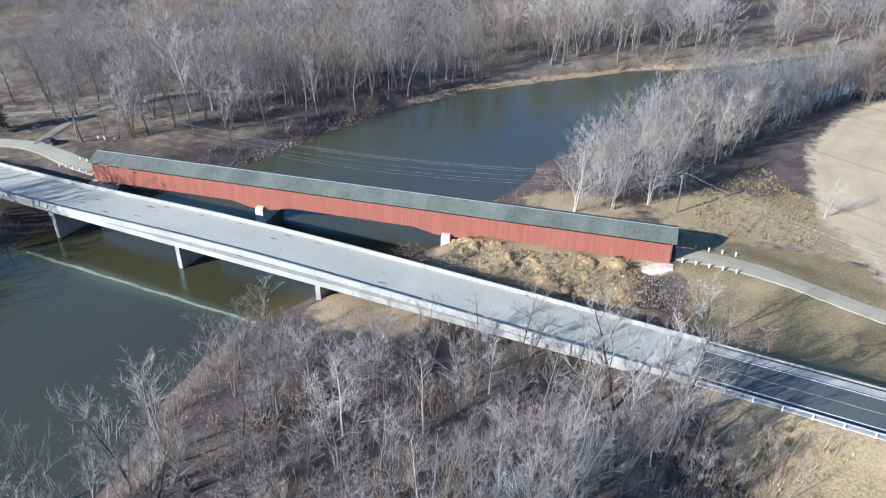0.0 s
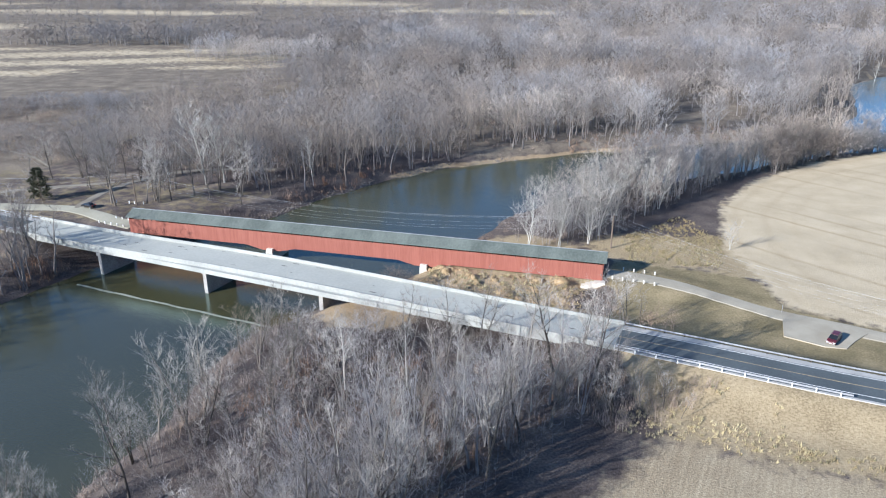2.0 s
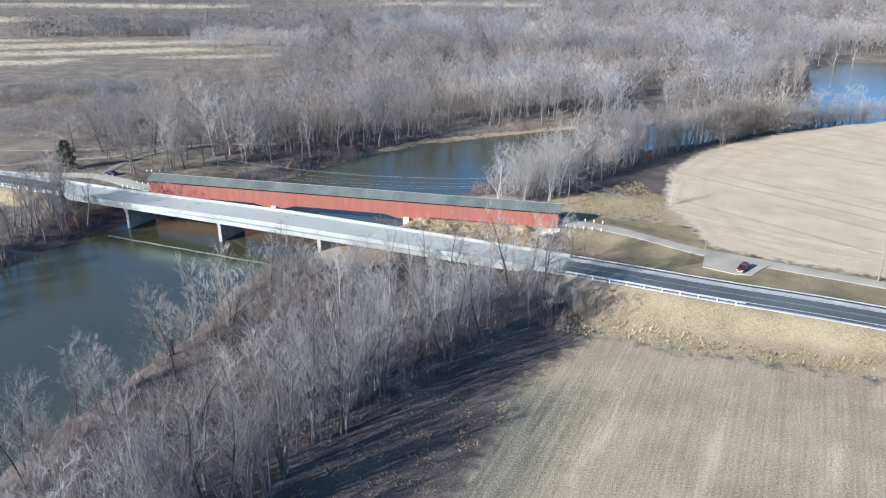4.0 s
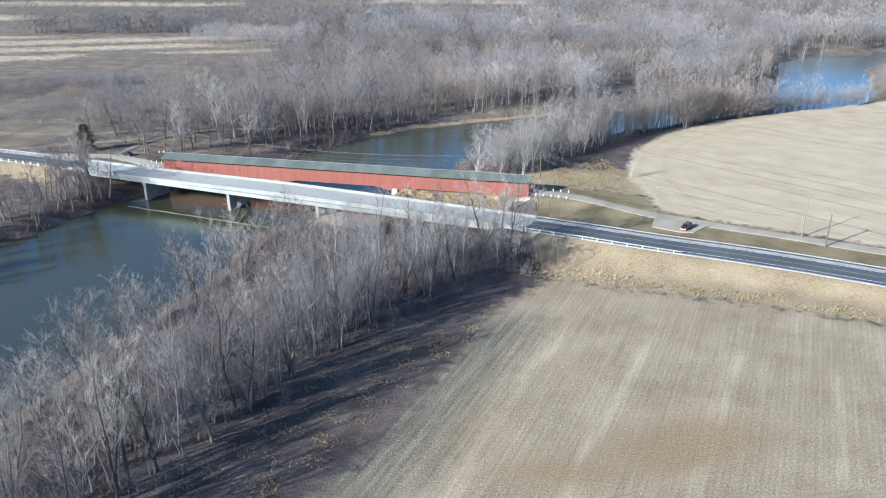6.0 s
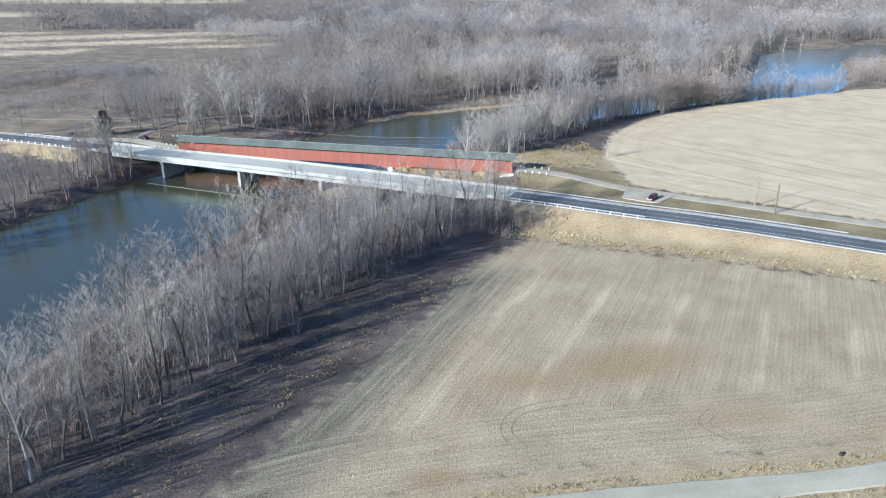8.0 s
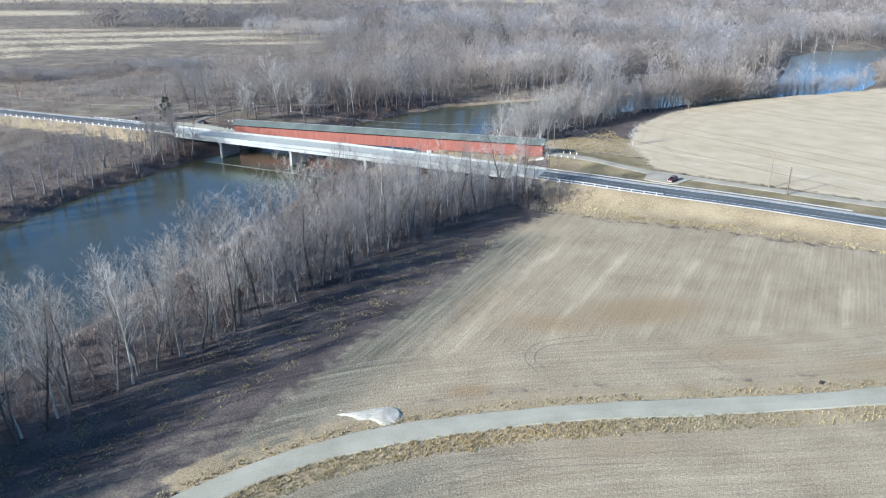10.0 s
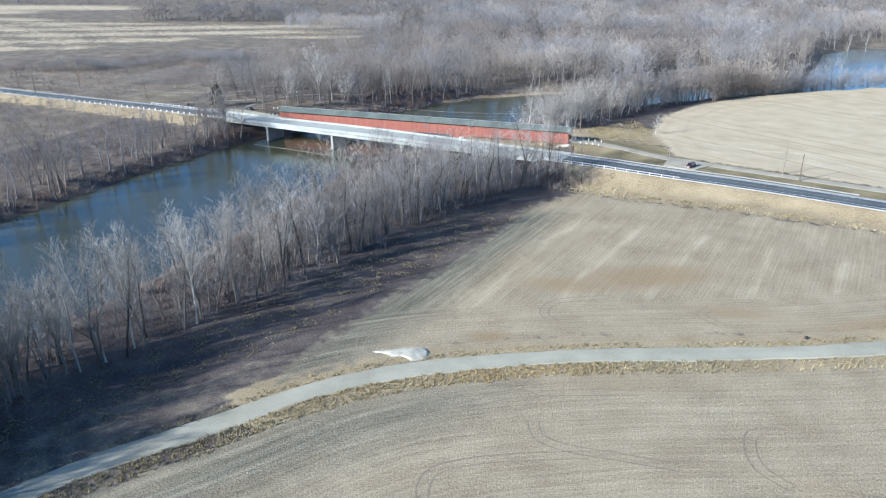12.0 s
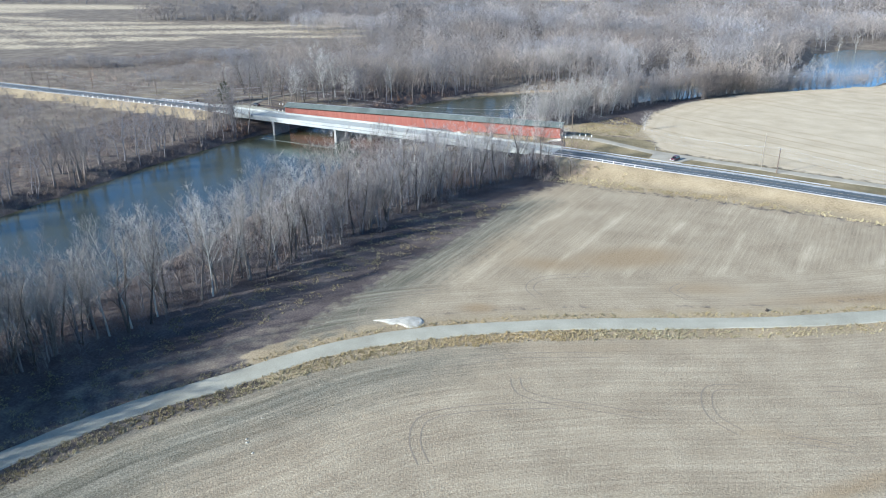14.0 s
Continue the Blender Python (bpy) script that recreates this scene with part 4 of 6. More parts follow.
# drawn-up trees of the river grove, 22 m high, with crooked limbs from low down
TALL = [grow(150 + i, 22, rk.uniform(0.20, 0.28), (1, 2, 1, 3, 1, 2, 1, 1, 2)[i], rk.choice((10, 12, 14)), 0.05, rk.uniform(0.20, 0.40), up=1.1, stout=rk.uniform(0.95, 1.3), bend=0.15) for i in range(9)]
TALL_MESH = [(a.mesh("trunk", M_BARK, True), c.mesh("crown", M_TWIG)) for a, c in TALL]
BAND = [grow(230 + i, 18, 0.36, (2, 1, 3, 1)[i], 15, 0.10, 0.12, 6, 8, 1.0) for i in range(4)]
BAND_MESH = [(a.mesh("trunk", M_PALEBARK, True), c.mesh("crown", M_PALETWIG)) for a, c in BAND]
PALE = [grow(200 + i, 20, 0.27, (1, 1, 1)[i], 13, 0.03, 0.30, stout=0.85, bend=0.06) for i in range(3)]
PALE_MESH = [(a.mesh("trunk", M_PALEBARK, True), c.mesh("crown", M_PALETWIG)) for a, c in PALE]
rt = random.Random(21)


def plant(x, y, scale, kind=None, pale=False, label="", group="", tall=False, broad=False):
    pool = BAND_MESH if broad else PALE_MESH if pale else TALL_MESH if tall else TREE_MESH
    tm, cm = pool[(kind if kind is not None else rt.randrange(99)) % len(pool)]
    t = thing("bare_tree", label, "tree", group)
    t.matrix_world = Matrix.LocRotScale((x, y, level(x, y) - 0.1), Euler((rt.uniform(-0.05, 0.05), rt.uniform(-0.05, 0.05), rt.uniform(0, 6.28))), Vector((scale * rt.uniform(0.9, 1.15),) * 2 + (scale,)))
    for nm, me in (("trunk", tm), ("crown", cm)):
        o = new(nm, me)
        o.parent = t
    return t


def off_roads(x, y, room=3.0):
    if abs((y - float(road_y(x))) / 1.0155) < ROAD_HALF + room:
        return False
    if L0 - 4 < x < L1 + 5 and -2.0 - room < y < 10 + room:
        return False
    a, b_ = np.array([x]), np.array([y])
    for line, half in ((LANE, 3.5), (DRIVE_E, 3.5), (DRIVE_W, 3.5), (PARK_ROAD, 3), (PARK_ROAD_W, 3)):
        if near_line(line, a, b_)[0][0] < half + room * 0.5:
            return False
    return True


def gap_at(x, y):
    return float(river_gap(np.array([x]), np.array([y]))[0])


def scatter(poly, spacing, seed, room=2.5, gap=1.5):
    """Places inside an outline, jittered from a grid, clear of water and roads."""
    r = random.Random(seed)
    xs, ys = [p[0] for p in poly], [p[1] for p in poly]
    out = []
    y = min(ys)
    while y < max(ys):
        x = min(xs)
        while x < max(xs):
            px, py = x + r.uniform(-0.6, 0.6) * spacing, y + r.uniform(-0.6, 0.6) * spacing
            if inside(poly, np.array([px]), np.array([py]))[0] and gap_at(px, py) > gap and off_roads(px, py, room):
                out.append((px, py))
            x += spacing
        y += spacing
    return out


GROVE = [(-128, -345), (-86, -345), (-72, -262), (-66, -238), (-61, -221), (-55, -203), (-44, -171), (-34, -140), (-26, -112), (-17, -86), (-6, -66), (9, -50), (-10, -46), (-40, -40), (-74, -38), (-80, -140)]
EDGE = spline([(-96, -330), (-84, -300), (-74, -268), (-66, -240), (-61, -221), (-55, -203), (-44, -171), (-34, -140), (-26, -112), (-17, -86), (-6, -64)], 5.4)
for x, y in EDGE[:, :2]:
    big = float(np.interp(y, [-330, -120, -85, -62], [1.1, 1.08, 1.0, 0.8]))
    plant(x + rt.uniform(-4, 1.5), y + rt.uniform(-2.4, 2.4), rt.uniform(0.82, 1.14) * big, label="tall slender bare tree at the grove's field edge", group="riverside grove trees", tall=True)
for x, y in scatter(GROVE, 9.6, 31, 2.0, 0.5):
    plant(x, y, rt.uniform(0.62, 1.0) * float(np.interp(y, [-150, -90, -50], [1.0, 0.9, 0.78])), label="grey bare winter tree in the riverside grove", group="riverside grove trees", tall=rt.random() < 0.6)
for x, y, s in ((-69, -129, 1.0), (-64, -132, 0.8), (-70, -90, 0.85), (-68, -78.5, 1.05), (-66.5, -72.4, 0.95), (-63.5, -59, 0.85), (-42, -68, 1.0), (-79, -84, 0.9), (-76, -112, 0.8), (-55, -62, 0.9), (-60, -84, 0.95), (-50, -78, 0.9)):
    plant(x, y, s * 1.1, label="broad bare tree leaning over the river", group="riverside grove trees")
for x, y, s, k in ((-55, -202.5, 1.28, 0), (-53.5, -196, 1.2, 2), (-48, -183, 1.24, 0), (-57, -207, 1.02, 2), (-44, -62, 0.75, 1), (-4, -48.5, 0.75, 0), (-33, -58, 0.75, 2), (-28, -74, 0.72, 0), (-20, -66, 0.75, 1), (-24, -88, 0.75, 2), (-36, -84, 0.7, 0), (-9, -60, 0.62, 1), (-46, -158, 0.95, 0), (-26, -47, 0.6, 2), (-11, -52, 0.7, 0), (-1, -55, 0.6, 1)):
    plant(x, y, s, k, True, "pale white-barked sycamore at the grove's edge", "riverside grove trees")
for x, y, s in ((-63, -206, 1.0), (-62, -219, 0.95), (-66, -226, 0.9), (-64, -213, 1.05), (-60, -250, 1.15), (-62, -256, 1.2), (-59, -244, 1.05), (-65, -262, 1.2), (-63, -247, 1.1), (-67, -268, 1.1)):
    plant(x, y, s * 1.3, label="stout dark forked tree at the grove's south end", group="riverside grove trees")
for x, y, s, k in ((-107, 62, 0.9, 2), (128, 205, 0.85, 0), (159, 226, 0.8, 2), (140, 399, 0.9, 1), (148, 404, 1.0, 0), (158, 403, 0.8, 2), (172, 408, 0.9, 1)):
    plant(x, y, s, k, True, "tall white-barked sycamore above the riverside trees", "sycamores")
for x, y, s, k in ((-142, 48.5, 1.55, 1), (-137, 52, 1.3, 3)):
    plant(x, y, s, k, label="tall spreading white-barked sycamore in the park", group="sycamores", broad=True)
plant(32.5, 33, 0.5, 0, broad=True, label="lone small bare tree at the field's edge")
for x, y, s in ((-29, -44, 0.85), (-22, -46, 0.95), (-12, -46.5, 1.0), (-7, -45.5, 1.2), (-2, -46.5, 1.05), (1, -49, 1.15), (5, -51, 0.75), (10, -54, 0.5), (14, -53, 0.42), (9, -58, 0.5), (17, -55.5, 0.35), (5, -59, 0.6),  (-154, -21, 0.9), (-160, -19, 0.8), (-149, -24, 0.8), (-166, -22, 0.75), (6, -23.5, 0.6), (9, -24.5, 0.5), (-38, -45.5, 0.8)):
    plant(x, y, s * 1.2, label="bare multi-limbed tree close below the highway bridge", group="bridge trees")
for x, y, s in ((-192, 22, 0.4), (-160, 21, 0.85), (-157, 19, 0.9), (-178, 33, 0.8), (-174, 37, 0.75), (-182, 36, 0.6), (-148, 27, 0.8), (-145, 25, 0.7), (-149, 24, 0.75), (-143, 29, 0.7), (-152, 38, 0.7), (-149, 40, 0.75), (-139, 36, 0.8),
                (-116, 47, 0.7), (-134, 44, 0.8), (-128, 52, 0.75), (-164, 50, 0.85), (-185, 52, 0.8), (-190, 44, 0.8), (-200, 40, 0.7), (-204, 33, 0.7), (-125, 42, 0.75), (-120, 34, 0.6), (-131, 33, 0.7), (-155, 46, 0.85), (-168, 47, 0.8), (-176, 49, 0.85), (-158, 58, 0.85), (-147, 60, 0.9), (-133, 60, 0.85), (-138, 66, 0.8)):
    plant(x, y, s * 1.55, label="bare park tree standing in mown grass", group="park trees")
for x, y in scatter([(-24, 16), (-2, 30), (9, 52), (16, 66), (-8, 72), (-23, 44), (-27, 30)], 8.0, 51, 1.5, 0.3):
    plant(x, y, rt.uniform(0.82, 1.08), broad=rt.random() < 0.85, label="pale grey bare tree in the band along the field", group="field band trees")

# evergreen by the park road
ev = thing("evergreen_tree", "dark green cedar beside the gravel road in mown grass", "tree", at=pose(-185.5, 18.5, level(-185.5, 18.5)))
b = Build().tube([Vector((0, 0, -0.2)), Vector((0, 0, 4)), Vector((0.1, 0, 10.4))], [0.28, 0.2, 0.03], 6)
part("trunk", b, M_WOOD, ev)
b = Build()
r = random.Random(77)
for i in range(1500):
    z = 0.9 + 10.0 * r.random()
    rad = 3.3 * (1 - ((z - 0.9) / 10.6) ** 3) * (0.8 + 0.25 * math.sin(z * 2.1)) + 0.15
    a, q = r.uniform(0, 6.28), math.sqrt(r.random()) * rad
    c = Vector((q * math.cos(a), q * math.sin(a), z))
    d = Vector((math.cos(a), math.sin(a), r.uniform(-0.2, 0.8))).normalized()
    s = d.orthogonal().normalized() * r.uniform(0.15, 0.32)
    s.rotate(Matrix.Rotation(r.uniform(0, 6.28), 3, d))
    b.add([c - s, c + s, c + d * r.uniform(0.5, 0.95)], [(0, 1, 2)])
part("crown", b, M_EVERGREEN, ev)


# ---- woods, brush and grass, past counting ----
def simple_tree(seed, limbs, twigs, width, slim=1.0):
    """A light tree for the woods: 1 m high, trunk, limbs and twigs as slender spikes."""
    r = np.random.RandomState(seed)
    V, T, W = [], [], []

    def spike(a, b_, w, sides=3, shade=0.4):
        d = b_ - a
        o = np.cross(d, [0.3, 0.9, 0.2])
        o /= np.linalg.norm(o) + 1e-9
        p = np.cross(d, o)
        p /= np.linalg.norm(p) + 1e-9
        k = len(V)
        if sides == 1:
            t = r.uniform(0, 3.14)
            o = o * math.cos(t) + p * math.sin(t)
            V.extend([a - o * w, a + o * w, b_])
            W.extend([1.0] * 3)
            T.append((k, k + 1, k + 2))
            return
        for s in range(3):
            V.append(a + w * (o * math.cos(2.09 * s) + p * math.sin(2.09 * s)))
        V.append(b_)
        W.extend([shade] * 4)
        T.extend([(k, k + 1, k + 3), (k + 1, k + 2, k + 3), (k + 2, k, k + 3)])

    top = np.array([r.uniform(-0.05, 0.05), r.uniform(-0.05, 0.05), 0.97])
    spike(np.array([0, 0, -0.02]), top, 0.011 * slim)
    for j in range(limbs):
        u = 0.16 + 0.76 * (j + r.rand()) / limbs
        a = j * 2.4 + r.uniform(-0.5, 0.5)
        ln = 0.42 * (0.75 + 0.5 * math.sin(math.pi * u)) * (1.1 - 0.6 * u) * r.uniform(0.7, 1.2)
        d = np.array([math.cos(a), math.sin(a), r.uniform(0.5, 1.3)])
        d /= np.linalg.norm(d)
        b0 = top * u
        e0 = b0 + d * ln
        spike(b0, e0, 0.0055 * slim, 3, 0.7)
        for _ in range(twigs):
            g = b0 + (e0 - b0) * r.uniform(0.25, 1.0)
            td = d + r.uniform(-1, 1, 3) * 1.0 + np.array([0, 0, 0.45])
            td /= np.linalg.norm(td)
            spike(g, g + td * r.uniform(0.08, 0.2), width, 1)
    return np.array(V), np.array(T), np.array(W)


def spread_stuff(name, templates, places, sizes, tones, material, label, category, flat=1.0, seed=1, ground=True):
    """Joins many turned and scaled copies of light templates into one mesh."""
    r = np.random.RandomState(seed)
    places = np.array(places)
    zs = np.concatenate([levels(places[i:i + 4000, 0], places[i:i + 4000, 1]) for i in range(0, len(places), 4000)])
    VV, TT, tone, k = [], [], [], 0
    pick = r.randint(0, len(templates), len(places))
    for ti, (V, T, W) in enumerate(templates):
        sel = np.where(pick == ti)[0]
        if not len(sel):
            continue
        a = r.uniform(0, 6.28, len(sel))
        c, s = np.cos(a)[:, None], np.sin(a)[:, None]
        sc = np.array(sizes)[sel][:, None]
        w = sc * flat * r.uniform(0.85, 1.25, (len(sel), 1))
        x = (V[None, :, 0] * c - V[None, :, 1] * s) * w + places[sel, 0][:, None]
        y = (V[None, :, 0] * s + V[None, :, 1] * c) * w + places[sel, 1][:, None]
        z = V[None, :, 2] * sc + zs[sel][:, None]
        VV.append(np.stack([x, y, z], -1).reshape(-1, 3))
        TT.append((T[None] + (np.arange(len(sel)) * len(V))[:, None, None] + k).reshape(-1, 3))
        tone.append((np.array(tones)[sel][:, None] * W[None]).ravel())
        k += len(sel) * len(V)
    me = raw_mesh(name, np.concatenate(VV), np.concatenate(TT), material, np.concatenate(tone))
    return tagged(new(name, me), label, category, kind="stuff")


def sow(box, count, seed, keep):
    """Random places in a box that pass the test keep(X, Y)."""
    r = np.random.RandomState(seed)
    x, y = r.uniform(box[0], box[1], count), r.uniform(box[2], box[3], count)
    m = keep(x, y)
    return np.stack([x[m], y[m]], -1)


def in_view(X, Y):
    a = np.degrees(np.arctan2(X - 40, Y + 300))
    return (a > -60) & (a < 24)


CLEARINGS = [WEST_TAN, FAR_TAN, E_FIELD, [(-75, 335), (-20, 330), (10, 350), (-40, 368)], [(-300, 92), (-262, 120), (-235, 160), (-262, 172), (-330, 150), (-420, 130), (-420, 95)], [(-212, 14), (-104, 20), (-106, 44), (-160, 60), (-206, 50)]]


def wooded(X, Y, gap=3.0):
    ok = in_view(X, Y) & (river_gap(X, Y) > gap)
    for c in CLEARINGS:
        ok &= ~inside(c, X, Y)
    north = (Y > 40) & (X > np.interp(Y, [40, 72, 114, 180, 282, 380, 460, 1500], [-190, -202, -222, -245, -222, -212, -240, -700]))
    # north of the river only; the field's own band of trees stands apart
    d, i = near_line(RIVER, X, Y)
    left = (RIVER[np.minimum(i + 1, len(RIVER) - 1), 0] - RIVER[i, 0]) * (Y - RIVER[i, 1]) - (RIVER[np.minimum(i + 1, len(RIVER) - 1), 1] - RIVER[i, 1]) * (X - RIVER[i, 0]) > 0
    thin = wobble(X, Y, 48, 24) + 0.6 * wobble(X, Y, 150, 25)
    return ok & north & left & (thin > np.where(Y > 140, -0.24, -0.42))


def far_band(X, Y):
    ok = in_view(X, Y)
    for c in CLEARINGS:
        ok &= ~inside(c, X, Y)
    return ok & (inside([(-590, 402), (-563, 405), (-450, 432), (-345, 455), (-262, 400), (-230, 440), (-230, 700), (-330, 600), (-440, 520), (-570, 470)], X, Y))


def rich_tree(seed, h, **form):
    """A fully branched tree brought to 1 m height, for joined woods seen fairly close."""
    a, c = grow(seed, h, **form)
    V = np.array(a.v + c.v) / h
    T = [(q[0], q[k], q[k + 1]) for q in a.f for k in range(1, len(q) - 1)]
    k0 = len(a.v)
    T += [(q[0] + k0, q[k] + k0, q[k + 1] + k0) for q in c.f for k in range(1, len(q) - 1)]
    return V, np.array(T), np.array([0.3] * len(a.v) + [1.0] * len(c.v))


RICH = [rich_tree(500 + i, 18, spread=0.26, stems=(1, 2, 1, 1, 3)[i], limbs=9, fork=0.24, subs=4, twigs=6) for i in range(5)]
SIMPLE = [simple_tree(300 + i, 14, 12, 0.0022, 0.62) for i in range(7)]
FINE = [simple_tree(360 + i, 13, 14, 0.0013, 0.55) for i in range(6)]
LIGHT = [simple_tree(320 + i, 9, 9, 0.0038, 0.7) for i in range(6)]
FAINT = [simple_tree(340 + i, 8, 6, 0.0065) for i in range(5)]


def far_side_band(x, y):
    return inside([(8, 58), (29, 90), (51, 123), (95, 161), (128, 186), (118, 196), (66, 164), (30, 128), (5, 100), (-9, 72)], x, y) & (river_gap(x, y) > 0.3)


def tones_for(P, seed):
    r = np.random.RandomState(seed)
    x, y = P[:, 0], P[:, 1]
    return np.clip(0.42 + 0.55 * wobble(x, y, 34, 26) + 0.7 * wobble(x, y, 85, 21) + 0.45 * wobble(x, y, 260, 22) + r.normal(0, 0.2, len(P)) + (r.rand(len(P)) < 0.04) * 0.45, 0, 1)


def heights_for(P, lo, hi, seed):
    r = np.random.RandomState(seed)
    return np.clip(r.normal((lo + hi) / 2, (hi - lo) / 4, len(P)) + 4.5 * wobble(P[:, 0], P[:, 1], 55, 23), lo * 0.6, hi * 1.25)


P = sow((-230, 200, 40, 330), 5000, 196, lambda x, y: wooded(x, y, 3) & (river_gap(x, y) < 34))[:150]
spread_stuff("far_bank_trees", RICH, P, heights_for(P, 17, 23, 197), tones_for(P, 198) * np.where(P[:, 0] < -70, 0.6, 0.85), M_WOODLAND, "tall bare trees with clear trunks along the far river bank", "trees", 1.0, 199)
P = sow((-330, 330, 40, 330), 5200, 61, lambda x, y: wooded(x, y, 4) & ((river_gap(x, y) > 16) | (wobble(x, y, 20, 27) > 0.1)))
P_ = sow((-130, 170, 62, 210), 3000, 190, far_side_band)[:135]
spread_stuff("field_band_trees", RICH, P_, heights_for(P_, 16, 22, 191), np.clip(tones_for(P_, 192) + 0.1, 0, 1), M_WOODLAND, "grey bare trees in the band between river and field", "trees", 1.1, 193)
spread_stuff("near_woodland", SIMPLE, P, heights_for(P, 14, 20, 62), tones_for(P, 63) * np.where(P[:, 0] < -70, 0.6, 0.9), M_WOODLAND, "dense leafless grey-brown woodland along the far river bank", "woodland", 1.0, 64)
P = sow((-480, 520, 330, 620), 7800, 65, lambda x, y: wooded(x, y, 4))
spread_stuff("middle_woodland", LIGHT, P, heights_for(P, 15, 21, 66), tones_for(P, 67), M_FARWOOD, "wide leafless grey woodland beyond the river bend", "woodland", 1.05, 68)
P = sow((-900, 760, 620, 1500), 7000, 69, lambda x, y: wooded(x, y, 4))
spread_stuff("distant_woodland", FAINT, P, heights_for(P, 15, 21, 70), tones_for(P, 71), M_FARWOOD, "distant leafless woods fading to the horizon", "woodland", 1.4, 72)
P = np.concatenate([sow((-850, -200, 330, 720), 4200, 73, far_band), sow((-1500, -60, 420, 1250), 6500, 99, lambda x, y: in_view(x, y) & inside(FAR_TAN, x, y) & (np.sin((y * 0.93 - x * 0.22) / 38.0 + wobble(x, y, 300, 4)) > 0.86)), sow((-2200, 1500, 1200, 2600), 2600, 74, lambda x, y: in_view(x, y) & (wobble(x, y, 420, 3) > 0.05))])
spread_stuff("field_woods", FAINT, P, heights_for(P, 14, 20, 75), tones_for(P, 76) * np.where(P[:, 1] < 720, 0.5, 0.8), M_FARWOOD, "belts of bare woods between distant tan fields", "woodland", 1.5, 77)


def band(x, y):
    return inside([(-24, 15), (-2, 30), (9, 54), (29, 88), (51, 122), (95, 160), (118, 180), (104, 190), (66, 164), (30, 128), (5, 100), (-11, 70), (-24, 44), (-28, 28)], x, y) & (river_gap(x, y) > 0.2)


P = sow((-40, 130, 15, 200), 1900, 81, band)
spread_stuff("field_band_thicket", FINE, P, heights_for(P, 10, 17, 82), np.clip(tones_for(P, 83) + 0.2, 0, 1), M_WOODLAND, "thicket of pale bare saplings between river and field", "thicket", 1.0, 84)


P = sow((55, 170, 110, 250), 6400, 180, lambda x, y: (river_gap(x, y) > 0.3) & ~inside(E_FIELD, x, y) & (y < np.interp(x, [55, 72, 100, 125, 168], [150, 164, 190, 210, 226])) & (x < 150))
spread_stuff("field_edge_scrub", FINE, P, heights_for(P, 6, 13, 181), tones_for(P, 182) * 0.8, M_WOODLAND, "low grey scrub between the river and the field", "scrub", 1.3, 183)
P = sow((140, 260, 190, 300), 520, 170, lambda x, y: (river_gap(x, y) > 1) & (y > np.interp(x, [125, 168, 260], [186, 218, 254])) & (x > 146))
spread_stuff("field_corner_trees", SIMPLE, P, heights_for(P, 9, 15, 171), tones_for(P, 172) * 0.8, M_WOODLAND, "clump of brown bare trees at the field's far corner", "thicket", 1.1, 173)
P = sow((-40, 130, 15, 200), 1500, 108, band)
spread_stuff("field_band_saplings", FINE, P, heights_for(P, 4, 9, 109), np.clip(tones_for(P, 110) + 0.45, 0, 1), M_WOODLAND, "low pale saplings under the band of trees along the field", "saplings", 1.1, 111)


def grove(x, y):
    return inside(GROVE, x, y) & (river_gap(x, y) > 1) & (np.abs(y - road_y(x)) > 8)


def west_bank(x, y):
    g = river_gap(x, y)
    return (g > 1) & (x < -120) & (np.abs(y - road_y(x)) > 8) & ((g > 4) & (wobble(x, y, 45, 15) > -0.3)) & (y < road_y(x))


P = sow((-300, -180, 55, 175), 1900, 164, lambda x, y: (y > 58 + 0.1 * (x + 250)) & (x < np.interp(y, [40, 72, 114, 150, 300], [-186, -198, -218, -256, -330])) & (x > np.interp(y, [55, 110, 170], [-285, -262, -290])) & ~inside([(-318, 106), (-262, 118), (-262, 130), (-300, 190)], x, y))
spread_stuff("park_edge_thicket", LIGHT, P, heights_for(P, 3.5, 7, 165), np.clip(tones_for(P, 166) * 0.55, 0, 1), M_WOODLAND, "hazy grey leafless scrub behind the park", "thicket", 1.2, 167)
P = sow((-230, -126, -190, 0), 900, 177, lambda x, y: (river_gap(x, y) > 1.5) & (river_gap(x, y) < 15) & (x < -120) & (y < road_y(x) - 9))[:110]
spread_stuff("west_bank_trees", RICH, P, heights_for(P, 15, 21, 178), tones_for(P, 179) * 0.6, M_WOODLAND, "dark-trunked bare trees along the west river bank", "trees", 1.0, 176)
P = np.concatenate([sow((-84, -54, -304, -228), 190, 175, lambda x, y: (x < np.interp(y, [-300, -262, -228], [-70, -61, -58])) & (near_line(LANE, x, y)[0] > 9)), sow((-124, -70, -335, -236), 60, 184, grove)])
spread_stuff("south_grove_trees", RICH, P, heights_for(P, 19, 25, 185), tones_for(P, 186) * 0.5, M_WOODLAND, "tall dark bare trees crowding the grove's south end", "trees", 0.85, 187)
P = sow((-330, -130, -230, 0), 950, 78, west_bank)
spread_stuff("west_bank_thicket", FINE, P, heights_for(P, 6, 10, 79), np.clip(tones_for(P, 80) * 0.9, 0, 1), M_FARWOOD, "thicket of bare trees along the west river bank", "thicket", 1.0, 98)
P = sow((-90, 4, -260, -56), 2600, 200, lambda x, y: grove(x, y) & (near_line(EDGE, x, y)[0] < 13))[:80]
spread_stuff("grove_edge_trees", RICH, P, heights_for(P, 16, 23, 201), tones_for(P, 202), M_WOODLAND, "close-set bare trees just inside the grove's field edge", "trees", 0.85, 203)
